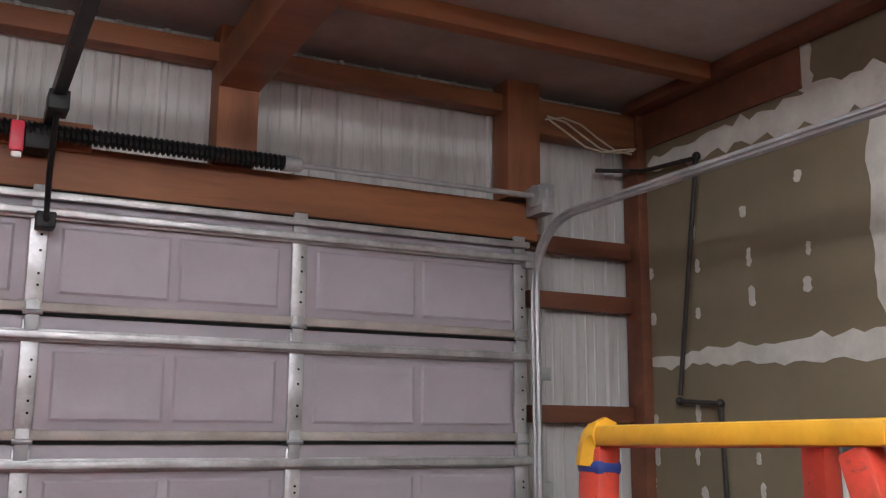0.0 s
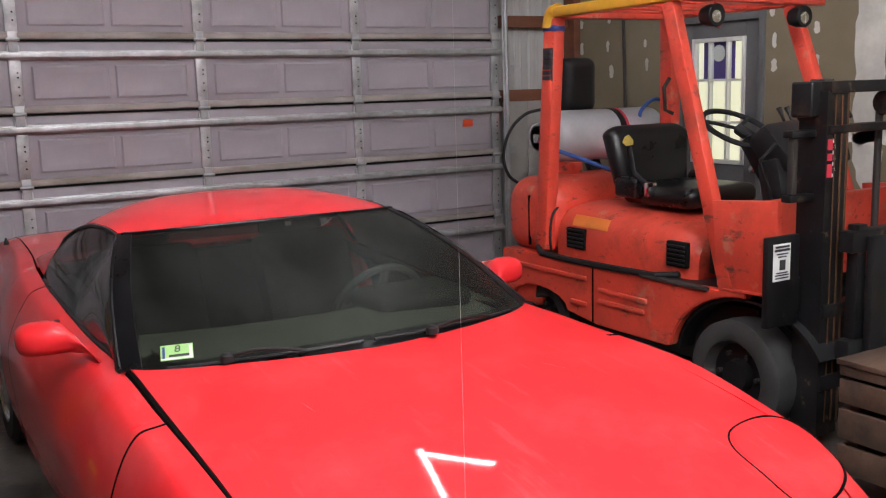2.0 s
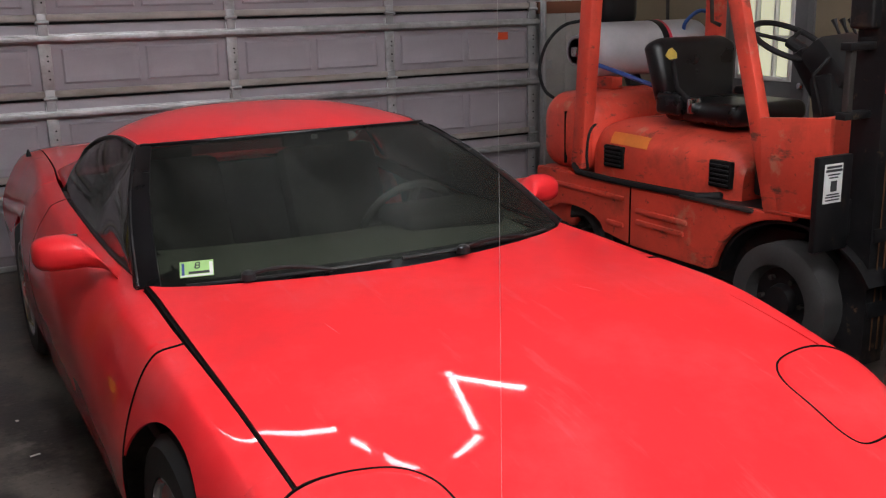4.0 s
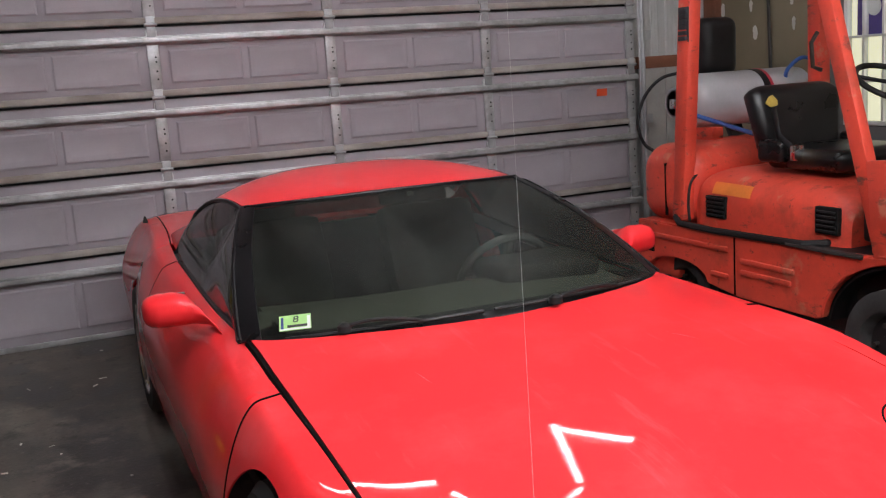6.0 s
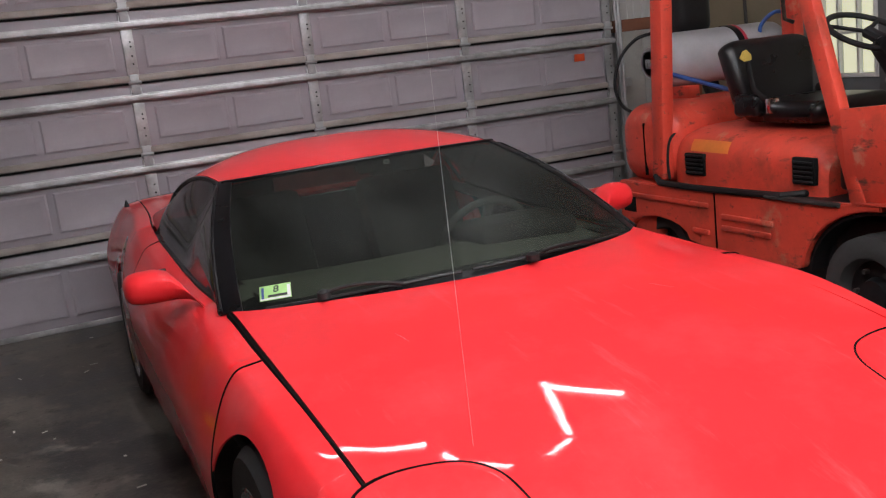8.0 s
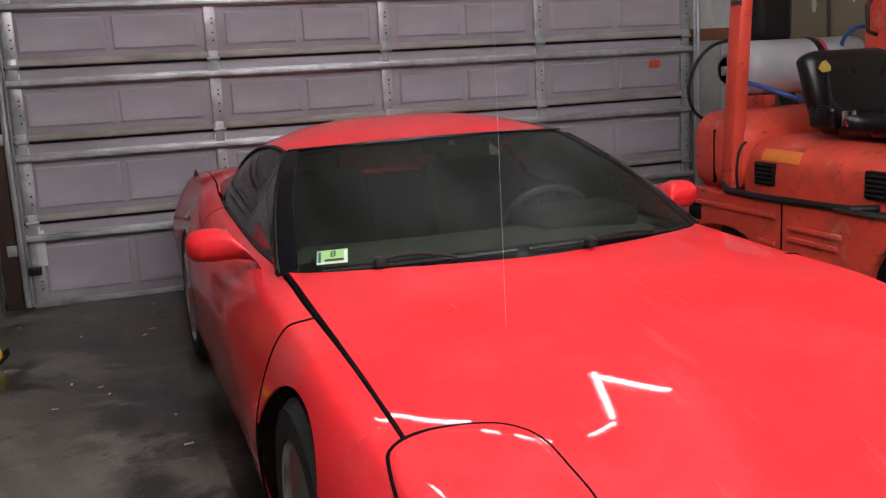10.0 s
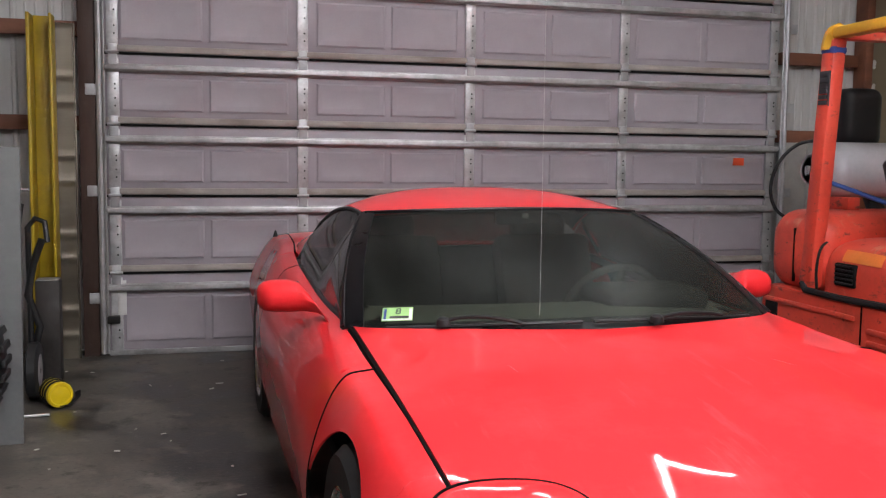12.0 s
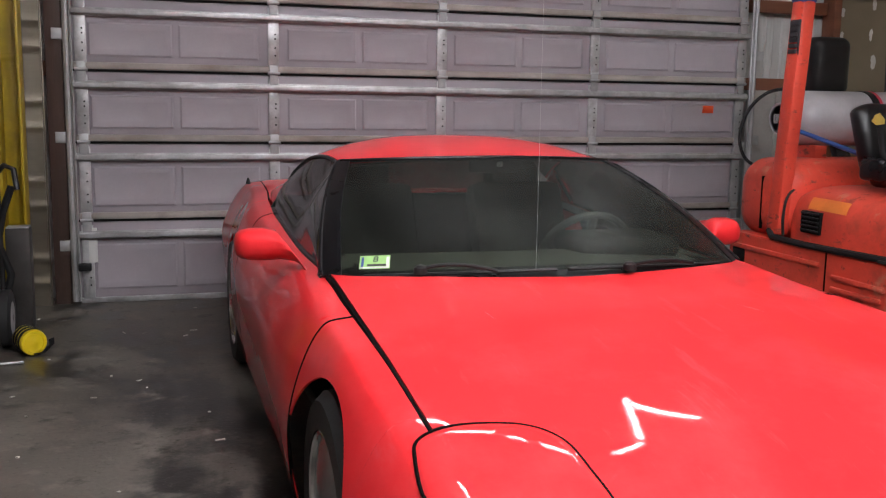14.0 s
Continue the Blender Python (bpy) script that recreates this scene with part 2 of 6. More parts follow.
M_BHOSE = mat("blue hose", (0.03, 0.10, 0.35), 0.4, 0, 0.1, 5, 60, 0.05)
M_TANK = mat("grey tank paint", (0.42, 0.42, 0.44), 0.35, 0.1, 0.1, 4, 50, 0.05)
M_LABEL = mat("orange warning label", (0.78, 0.22, 0.04), 0.5, 0, 0.1, 6, 60, 0.05)
M_CRATE = mat("weathered crate wood", (0.042, 0.022, 0.014), 0.75, 0, 0.3, 3, 30, 0.4, 0.003, stretch=(0.4, 3, 3), col2=(0.10, 0.055, 0.034), isl=0.2)
M_CART = mat("red tool cart paint", (0.36, 0.012, 0.018), 0.35, 0, 0.08, 4, 60, 0.05, coat=0.4)
M_SLAB = mat("grey cement board", (0.135, 0.14, 0.14), 0.75, 0, 0.15, 2.5, 50, 0.25, 0.002)
M_YPLAS = mat("bright yellow plastic", (0.75, 0.55, 0.01), 0.35, 0, 0.05, 5, 60, 0.05)
# shade beside the yellow beam is put into this dark brown
M_JAMB_SHADED = mat("brown jamb wood with painted shade", (0.034, 0.018, 0.013), 0.7, 0, 0.25, 3, 28, 0.3, 0.003, stretch=(2.5, 2.5, 0.3), col2=(0.065, 0.03, 0.02))
M_SILVER = mat("shiny duct metal", (0.20, 0.175, 0.14), 0.42, 0.85, 0.15, 1.5, 40, 0.1, 0.001, stretch=(0.3, 0.3, 2.0))
M_RTAG = mat("red plastic", (0.55, 0.03, 0.06), 0.4, 0, 0.08, 5, 60, 0.05)
M_STICK = mat("orange sticker", (0.85, 0.10, 0.03), 0.5, 0, 0.05, 5, 60, 0)
M_GREEN = mat("pale green sticker", (0.36, 0.62, 0.22), 0.55, 0, 0.08, 20, 60, 0)
M_PURPLE = mat("purple banner cloth", (0.10, 0.06, 0.28), 0.7, 0, 0.1, 5, 60, 0.05)
M_WIRE = mat("pale old cable", (0.55, 0.47, 0.36), 0.6, 0, 0.15, 5, 60, 0.1)
M_WEB = mat("pale thread", (0.75, 0.74, 0.72), 0.5, 0, 0.1, bump=0)
# tubes of the added strips: room light first, then bonnet highlights
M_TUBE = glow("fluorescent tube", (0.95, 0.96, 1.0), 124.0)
M_GLINT_TUBE = glow("weaker tube glow for bonnet highlights", (0.95, 0.96, 1.0), 40.0)
M_BEYOND = glow("daylit room beyond", (0.95, 0.91, 0.68), 0.9)


# ---------- building blocks ----------
def thing(name, loc, label, category, group="", kind="", rz=0.0):
    ob = new(name)
    ob.empty_display_size = 0.1
    ob.location = loc
    ob.rotation_euler = (0, 0, radians(rz))
    return tagged(ob, label, category, group, kind)


def root_of(ob):
    while ob.parent:
        ob = ob.parent
    return ob


def smooth_by_angle(me, deg=35):
    me.shade_smooth()
    me.set_sharp_from_angle(angle=radians(deg))


def part(name, bm, material, parent=None, label="", deg=35):
    """Links a bmesh, made in world places, as one mesh object under a thing or part."""
    me = bpy.data.meshes.new(name)
    if parent:
        bmesh.ops.translate(bm, verts=bm.verts, vec=-Vector(root_of(parent).location))
    bmesh.ops.recalc_face_normals(bm, faces=bm.faces)
    bm.to_mesh(me)
    bm.free()
    smooth_by_angle(me, deg)
    me.materials.append(material)
    ob = new(name, me)
    if parent:
        ob.parent = parent
    if label:
        tagged(ob, label)
    return ob


def single(name, bm, material, loc, label, category, group="", kind="", deg=35):
    """A thing of one mesh, made in world places, with its origin at loc."""
    bmesh.ops.translate(bm, verts=bm.verts, vec=-Vector(loc))
    ob = part(name, bm, material, None, "", deg)
    ob.location = loc
    return tagged(ob, label, category, group, kind)


def box(x0, x1, y0, y1, z0, z1, bev=0.004, bm=None, m=None, seg=2):
    own = bmesh.new()
    bmesh.ops.create_cube(own, size=1.0)
    for v in own.verts:
        v.co = Vector(((x0 + x1) / 2 + v.co.x * (x1 - x0), (y0 + y1) / 2 + v.co.y * (y1 - y0), (z0 + z1) / 2 + v.co.z * (z1 - z0)))
    if bev:
        bmesh.ops.bevel(own, geom=own.edges[:], offset=bev, segments=seg, affect="EDGES", profile=0.5)
    if m is not None:
        own.transform(m)
    if bm is None:
        return own
    return join(bm, own)


def join(bm, other):
    me = bpy.data.meshes.new("tmp")
    other.to_mesh(me)
    other.free()
    bm.from_mesh(me)
    bpy.data.meshes.remove(me)
    return bm


def sweep(pts, r, bm=None, n=10, closed=False, flat=1.0):
    """A round (or flattened) rod along points."""
    own = bmesh.new()
    pts = [Vector(p) for p in pts]
    k = len(pts)
    rings = []
    up = Vector((0, 0, 1))
    prev = None
    for i, p in enumerate(pts):
        a = pts[i - 1] if (i or closed) else pts[0]
        b = pts[(i + 1) % k] if (i < k - 1 or closed) else pts[-1]
        d = (b - a).normalized()
        if prev is None:
            ref = up if abs(d.z) < 0.9 else Vector((1, 0, 0))
            s = d.cross(ref).normalized()
        else:
            s = (prev - d * prev.dot(d)).normalized()
        prev = s
        t = d.cross(s)
        rr = r[i] if isinstance(r, (list, tuple)) else r
        rings.append([own.verts.new(p + s * rr * math.cos(2 * math.pi * j / n) + t * rr * flat * math.sin(2 * math.pi * j / n)) for j in range(n)])
    for i in range(k if closed else k - 1):
        A, B = rings[i], rings[(i + 1) % k]
        for j in range(n):
            own.faces.new((A[j], A[(j + 1) % n], B[(j + 1) % n], B[j]))
    if not closed:
        own.faces.new(rings[0][::-1])
        own.faces.new(rings[-1])
    return own if bm is None else join(bm, own)


def arc(p0, p1, p2, n=8):
    """A bend from p0 to p2 drawn towards p1."""
    p0, p1, p2 = Vector(p0), Vector(p1), Vector(p2)
    return [p0 * (1 - t) ** 2 + p1 * 2 * t * (1 - t) + p2 * t * t for t in [i / n for i in range(n + 1)]]


def smooth_line(pts, n=6):
    """A curve that passes smoothly through points."""
    p = [Vector(q) for q in pts]
    p = [2 * p[0] - p[1]] + p + [2 * p[-1] - p[-2]]
    out = []
    for i in range(1, len(p) - 2):
        for k in range(n):
            t = k / n
            out.append(0.5 * (2 * p[i] + (p[i + 1] - p[i - 1]) * t + (2 * p[i - 1] - 5 * p[i] + 4 * p[i + 1] - p[i + 2]) * t * t + (3 * p[i] - p[i - 1] - 3 * p[i + 1] + p[i + 2]) * t**3))
    return out + [p[-2]]


def spin(profile, centre, axis="x", n=32, bm=None):
    """A turned body: profile of (along, radius) about an axis through centre."""
    own = bmesh.new()
    c = Vector(centre)
    rings = []
    for a, r in profile:
        ring = []
        for j in range(n):
            u, v = r * math.cos(2 * math.pi * j / n), r * math.sin(2 * math.pi * j / n)
            off = {"x": (a, u, v), "y": (u, a, v), "z": (u, v, a)}[axis]
            ring.append(own.verts.new(c + Vector(off)))
        rings.append(ring)
    for A, B in zip(rings, rings[1:]):
        for j in range(n):
            own.faces.new((A[j], A[(j + 1) % n], B[(j + 1) % n], B[j]))
    own.faces.new(rings[0])
    own.faces.new(rings[-1][::-1])
    return own if bm is None else join(bm, own)


def plate(pts, thick, bm=None, bev=0.003):
    """A flat plate: an outline pushed out along its normal by thick."""
    own = bmesh.new()
    f = own.faces.new([own.verts.new(p) for p in pts])
    f.normal_update()
    n = f.normal.copy()
    g = bmesh.ops.extrude_face_region(own, geom=[f])
    bmesh.ops.translate(own, verts=[e for e in g["geom"] if isinstance(e, bmesh.types.BMVert)], vec=n * thick)
    if bev:
        bmesh.ops.bevel(own, geom=own.edges[:], offset=bev, segments=2, affect="EDGES", profile=0.5)
    return own if bm is None else join(bm, own)


def beam(a, b, w, d, bev=0.004, side=(1, 0, 0), bm=None):
    """A straight bar of section w (along side) by d between two points."""
    a, b = Vector(a), Vector(b)
    z = (b - a).normalized()
    x = (Vector(side) - z * z.dot(Vector(side))).normalized()
    y = z.cross(x)
    m = Matrix((x, y, z)).transposed().to_4x4()
    m.translation = (a + b) / 2
    h = (b - a).length / 2
    return box(-w / 2, w / 2, -d / 2, d / 2, -h, h, bev, bm, m)


def shared(name, me, loc, parent, label=""):
    """One more object on a mesh that is made about its own origin."""
    ob = new(name, me)
    ob.location = Vector(loc) - Vector(root_of(parent).location)
    ob.parent = parent
    if label:
        tagged(ob, label)
    return ob


def mesh_of(name, bm, material, deg=35):
    me = bpy.data.meshes.new(name)
    bmesh.ops.recalc_face_normals(bm, faces=bm.faces)
    bm.to_mesh(me)
    bm.free()
    smooth_by_angle(me, deg)
    me.materials.append(material)
    return me

# ---------- room shell ----------
FY, RX, CZ = 0.20, 5.69, 3.98      # front siding, side wall, ceiling


def shell(name, b, material, label, category):
    return single(name, b, material, (0, 0, 0), label, category, kind="structure")


shell("floor", box(-3.2, RX + 0.1, -10.2, 0.3, -0.15, 0.0, 0), M_FLOOR, "dark stained worn concrete garage floor", "floor")
shell("ceiling", box(-3.2, RX + 0.1, -10.2, 0.3, CZ, CZ + 0.1, 0), M_CEIL, "dusty off-white ceiling panels between brown joists", "ceiling")
# unseen walls added to close the room; their brown tempers bounce and car reflections
shell("wall_west", box(-3.3, -3.2, -10.2, 0.3, 0, CZ, 0), M_UNSEEN_WALL, "added plain brown wall, out of view, toned for bounce light", "wall")
shell("wall_south", box(-3.2, RX, -10.3, -10.2, 0, CZ, 0), M_UNSEEN_WALL, "added plain brown wall, out of view, toned for bounce light", "wall")

# side wall of bare drywall with an opening for the glazed door
DY0, DY1, DZ = -1.97, -1.13, 2.07
bw = bmesh.new()
box(RX, RX + 0.12, DY1, 0.3, 0, CZ, 0, bw)
box(RX, RX + 0.12, -10.2, DY0, 0, CZ, 0, bw)
box(RX, RX + 0.12, DY0, DY1, DZ, CZ, 0, bw)
east = shell("wall_east", bw, M_DRYW, "bare tan drywall with white taped joints", "wall")


def smear(y0, y1, z0, z1, rag=0.02, x=RX, n=0, seed=1):
    """A band of joint compound with a ragged outline, a few millimetres proud of the wall."""
    own = bmesh.new()
    y0, y1 = y0 + 0.06, y1 + 0.06
    w, h = abs(y1 - y0), abs(z1 - z0)
    n = max(8, int(max(w, h) / 0.06))
    rnd = random.Random(seed)
    A, B = [], []
    for i in range(n + 1):
        t = i / n
        a, b = rnd.uniform(-rag, rag), rnd.uniform(-rag, rag)
        e = min(1, 6 * t, 6 * (1 - t)) ** 0.5 * 0.8 + 0.2
        if w > h:
            y, m, hh = y0 + (y1 - y0) * t, (z0 + z1) / 2, h / 2 * e
            A.append(own.verts.new((x - 0.003, y, m - hh + a)))
            B.append(own.verts.new((x - 0.003, y, m + hh + b)))
        else:
            z, m, hh = z0 + (z1 - z0) * t, (y0 + y1) / 2, w / 2 * e
            A.append(own.verts.new((x - 0.003, m - hh + a, z)))
            B.append(own.verts.new((x - 0.003, m + hh + b, z)))
    fs = [own.faces.new((A[i], A[i + 1], B[i + 1], B[i])) for i in range(n)]
    g = bmesh.ops.extrude_face_region(own, geom=fs)
    bmesh.ops.translate(own, verts=[v for v in g["geom"] if isinstance(v, bmesh.types.BMVert)], vec=(0.003, 0, 0))
    return own


for i, (y0, y1, z0, z1, rag) in enumerate(((-9.5, 0.1, 2.365, 2.49, 0.02), (-9.5, -0.05, 3.50, 3.69, 0.03), (-1.76, -1.60, 2.50, 3.50, 0.012),
                                           (-2.95, -2.74, 0.9, 2.36, 0.012), (-1.32, -1.2, 3.68, 3.95, 0.012), (-4.2, -4.05, 0.9, 2.37, 0.02),
                                           (-3.1, -2.95, 2.5, 3.5, 0.014), (-0.7, -0.6, 0.2, 1.2, 0.02), (-9.5, -2.2, 1.18, 1.28, 0.02))):
    part("taped_joint", smear(y0, y1, z0, z1, rag, seed=i), M_MUD, east, "white joint compound band")
rnd = random.Random(5)
screw_places = [(y, z) for y in (-0.03, -0.42, -0.83, -1.22, -2.10, -2.46, -2.9, -3.3) for z in (1.72, 1.90, 2.10, 2.70, 2.92, 3.14, 3.30)]
for i, (y, z) in enumerate(screw_places):
    if DY0 - 0.08 < y < DY1 + 0.08 and z < DZ + 0.1:
        continue
    if (y < -2.6 and z < 2.45) or 3.4 < z or rnd.random() < 0.2:
        continue
    y, z = y + rnd.uniform(-0.03, 0.03), z + rnd.uniform(-0.04, 0.04)
    h, w = rnd.uniform(0.03, 0.055), rnd.uniform(0.014, 0.024)
    part("screw_patch", smear(y - w, y + w, z - h, z + h, 0.006, seed=i + 40), M_MUD, east)

# front wall: ribbed siding behind posts, girts and a header
siding = bmesh.new()


def ribbed(x0, x1, z0, z1):
    own = bmesh.new()
    prof = []
    x = x0
    while x < x1:
        for dx, dy in ((0, 0), (0.012, -0.016), (0.030, -0.016), (0.042, 0), (0.088, 0), (0.092, -0.004), (0.100, -0.004), (0.104, 0), (0.15, 0), (0.154, -0.004), (0.162, -0.004), (0.166, 0)):
            if x + dx <= x1:
                prof.append((x + dx, FY + dy))
        x += 0.229
    prof.append((x1, FY))
    prof += [(x1, FY + 0.05), (x0, FY + 0.05)]
    lo = [own.verts.new((px, py, z0)) for px, py in prof]
    hi = [own.verts.new((px, py, z1)) for px, py in prof]
    for i in range(len(prof)):
        j = (i + 1) % len(prof)
        own.faces.new((lo[i], lo[j], hi[j], hi[i]))
    return own


join(siding, ribbed(4.80, RX + 0.05, 0, CZ))
join(siding, ribbed(-0.35, 4.80, 3.06, CZ))
join(siding, ribbed(-3.2, -0.10, 0, CZ))
north = shell("wall_north", siding, M_SIDING, "ribbed white metal siding seen from inside, streaked with dust", "wall")
girt_rows = (1.48, 2.085, 2.72, 3.04)
for z in girt_rows:
    part("girt", box(4.915, RX - 0.075, 0.10, 0.165, z - 0.005, z + 0.09), M_WOODD, north, "dark red-brown horizontal girt")
    part("girt", box(-3.1, -0.26, 0.10, 0.165, z - 0.005, z + 0.09), M_WOODD, north, "dark red-brown horizontal girt")
part("post", box(4.715, 4.925, 0.0, 0.165, 3.30, CZ), M_WOODV, north, "red-brown upright post")
part("post", box(RX - 0.07, RX - 0.002, 0.02, 0.165, 0, CZ), M_WOODD, north, "dark red-brown corner post")
part("post", box(3.10, 3.30, 0.0, 0.165, 3.29, CZ), M_WOODV, north, "red-brown upright post")
part("post", box(0.9, 1.10, 0.0, 0.165, 3.29, CZ), M_WOODV, north, "red-brown upright post")
part("jamb", box(-0.25, -0.15, -0.02, 0.165, 0, 3.06), M_JAMB_SHADED, north, "dark brown door jamb, shade painted into its colour")
part("header", box(-0.30, 4.90, 0.002, 0.09, 3.065, 3.27), M_WOOD, north, "red-brown wooden door header")
part("top_plate", box(-3.1, 4.71, 0.04, 0.165, 3.80, 3.90), M_WOOD, north, "red-brown top plate")
part("top_plate", box(4.93, RX - 0.075, 0.03, 0.165, 3.70, 3.90), M_WOOD, north, "red-brown top plate")
part("backing_board", box(2.0, 2.54, -0.03, 0.0, 3.24, 3.37), M_WOOD, north, "short brown board behind the opener rail")
for i, x0 in enumerate((4.92, 5.17, 5.42)):
    part("wainscot_panel", box(x0, min(x0 + 0.245, RX - 0.075), 0.08, 0.099, 0.02, 1.475), M_WAIN, north, "grey pressed board panel")

# joists, the wooden band on top of the side wall
for y in (-0.68, -2.3, -3.9, -5.5, -7.1, -8.7):
    single("ceiling_joist", box(-3.1, RX - 0.15, y - 0.045, y + 0.045, CZ - 0.10, CZ - 0.002), M_WOOD, (1.2, y, CZ - 0.1), "red-brown wooden joist under the ceiling", "joist", "ceiling joists", "structure")
single("wall_plate", box(RX - 0.02, RX - 0.004, -1.2, 0.02, 3.70, CZ), M_WOODD, (RX, -0.6, 3.7), "dark brown board on top of the side wall", "board", kind="structure")
single("eave_beam", box(RX - 0.14, RX - 0.022, -10, 0.02, CZ - 0.07, CZ - 0.004), M_WOODD, (RX - 0.08, -5, 3.91), "dark brown beam where ceiling meets wall", "beam", kind="structure")
single("roof_beam", beam((3.20, 0.0, 3.76), (3.20, -6.0, 3.84), 0.20, 0.20), M_WOOD, (3.2, -3, 3.76), "thick red-brown roof beam on the door post", "beam", kind="structure")

# ---------- overhead door ----------
door = thing("garage_door", (2.36, 0, 0), "closed lilac-grey sectional garage door with galvanised bracing", "garage door", kind="structure")
JZ = (0.0, 0.548, 1.055, 1.515, 1.974, 2.515, 3.055)
DX0, DX1, SX = -0.09, 4.82, (1.176, 2.352, 3.528)
edges = (DX0, *SX, DX1)


def emboss(w, h):
    """A raised-panel field: a sunk ring round a raised middle."""
    own = bmesh.new()
    steps = ((0, 0), (0.012, -0.007), (0.030, -0.007), (0.05, -0.001))
    rings = []
    for ins, dep in steps:
        rings.append([own.verts.new((sx * (w / 2 - ins), -0.003 - dep * -1, sz * (h / 2 - ins))) for sx, sz in ((-1, -1), (1, -1), (1, 1), (-1, 1))])
    for A, B in zip(rings, rings[1:]):
        for j in range(4):
            own.faces.new((A[j], A[(j + 1) % 4], B[(j + 1) % 4], B[j]))
    own.faces.new(rings[-1])
    return own


for k in range(6):
    z0, z1 = JZ[k], JZ[k + 1]
    sec = part("section", box(DX0, DX1, 0.0, 0.05, z0 + 0.004, z1 - 0.004, 0.004), M_DOOR, door)
    part("section_lip", box(DX0, DX1, -0.024, -0.001, z0 + 0.006, z0 + 0.05, 0.01) if k else box(DX0, DX1, -0.02, -0.001, 0.0, 0.035, 0.004), M_LIP if k else M_GALV, sec, "dusty rolled lower edge")
    part("seam", box(DX0, DX1, -0.012, 0.01, z1 - 0.010, z1 + 0.004, 0), M_HOLE, sec)
    h = z1 - z0
    for b in range(4):
        xa, xb = edges[b] + 0.045, edges[b + 1] - 0.045
        w = (xb - xa - 0.14) / 2
        ph = h - 0.245
        me = mesh_of("panel", emboss(w, ph), M_DOOR, 20)
        for c in (0, 1):
            shared("panel", me, (xa + 0.05 + w / 2 + c * (w + 0.04), -0.001, z0 + 0.06 + (h - 0.19) / 2), sec)
    # brace under the top edge
    st = bmesh.new()
    zc = z1 - 0.095 if k < 5 else z1 - 0.105
    join(st, box(DX0, DX1, -0.066, -0.024, zc - 0.017, zc + 0.017, 0.006, seg=3))
    box(DX0, DX1, -0.032, -0.0235, zc - 0.027, zc + 0.027, 0.003, st)
    if k == 5:
        box(DX0, DX1, -0.05, -0.022, z1 - 0.045, z1 - 0.012, 0.004, st)
    part("brace", st, M_GALV, sec, "galvanised horizontal brace")
    for i, x in enumerate((DX0 + 0.05, *SX, DX1 - 0.05)):
        wd = 0.036
        part("stile", box(x - wd, x + wd, -0.022, -0.001, z0 + 0.03, z1 - 0.03 + (0.05 if k == 5 else 0), 0.003), M_GALV if i < 4 else M_GALVD, sec, "galvanised stile with punched holes")
        hol = bmesh.new()
        for zz in (z0 + 0.12, z0 + 0.17, z0 + h * 0.5, z1 - 0.2):
            spin([(-0.0235, 0.006), (-0.021, 0.006)], (x + 0.012, 0, zz), "y", 8, hol)
        part("hole", hol, M_HOLE, sec)
        if k:
            hg = bmesh.new()
            box(x - 0.028, x + 0.028, -0.034, -0.022, z0 - 0.075, z0 + 0.055, 0.003, hg)
            sweep([(x - 0.04, -0.036, z0 + 0.002), (x + 0.04, -0.036, z0 + 0.002)], 0.011, hg, 8)
            part("hinge", hg, M_GALVD, sec, "galvanised hinge")
part("bottom_seal", box(DX0, DX1, -0.01, 0.04, -0.002, 0.006, 0.001), M_SEAL, door)
part("sticker", box(4.46, 4.55, -0.016, -0.002, 1.292, 1.348, 0.001), M_STICK, door, "small orange sticker")
part("slide_lock", box(-0.10, -0.02, -0.07, -0.024, 0.22, 0.27, 0.006), M_BLACK, door, "black slide lock")
part("worn_patch", box(-0.035, 0.02, -0.025, -0.0225, 0.27, 0.50, 0.001), M_WHITE, door, "pale bare patch on the end stile")

# tracks
for nm, x, sgn in (("right", 4.875, 1), ("left", -0.125, -1)):
    tr = thing("door_track", (x, 0, 0), "galvanised curved door track with brackets", "door track", "door tracks", "structure")
    line = [(x, -0.045, 0.02), (x, -0.035, 1.5), (x, -0.02, 2.72)] + arc((x, -0.02, 2.78), (x, -0.03, 3.15), (x, -0.42, 3.155), 10) + [(x, -1.5, 3.15), (x, -3.2, 3.14)]
    part("rail", sweep(line, [0.020] * 6 + [0.026] * (len(line) - 6), None, 8), M_GALVD, tr)
    part("rail_edge", sweep([(px - 0.03 * sgn, py - 0.006, pz) for px, py, pz in line], 0.008, None, 6), M_GALVD, tr)
    for z in (0.35, 1.05, 1.7, 2.3):
        part("track_bracket", box(min(x, x + 0.085 * sgn), max(x, x + 0.085 * sgn), -0.03, 0.0, z, z + 0.07, 0.003), M_GALVD, tr)
    part("bearing_plate", box(x - 0.05, x + 0.03, -0.17, 0.0, 3.19, 3.35, 0.004), M_GALVD, tr)
    part("cable_drum", spin([(-0.03, 0.03), (-0.028, 0.06), (0.02, 0.055), (0.03, 0.065), (0.033, 0.03)], (x - 0.05 * sgn, -0.12, 3.285), "x", 20), M_GALVD, tr)
    part("roller_bracket", box(x - 0.09 if sgn > 0 else x + 0.03, x - 0.03 if sgn > 0 else x + 0.09, -0.06, -0.02, 2.90, 2.99, 0.004), M_GALVD, tr)

spring = thing("torsion_spring", (2.35, -0.12, 3.285), "black torsion spring on a steel shaft above the door", "torsion spring", kind="structure")
part("shaft", sweep([(-0.15, -0.12, 3.285), (4.90, -0.12, 3.285)], 0.014, None, 10), M_GALVD, spring)


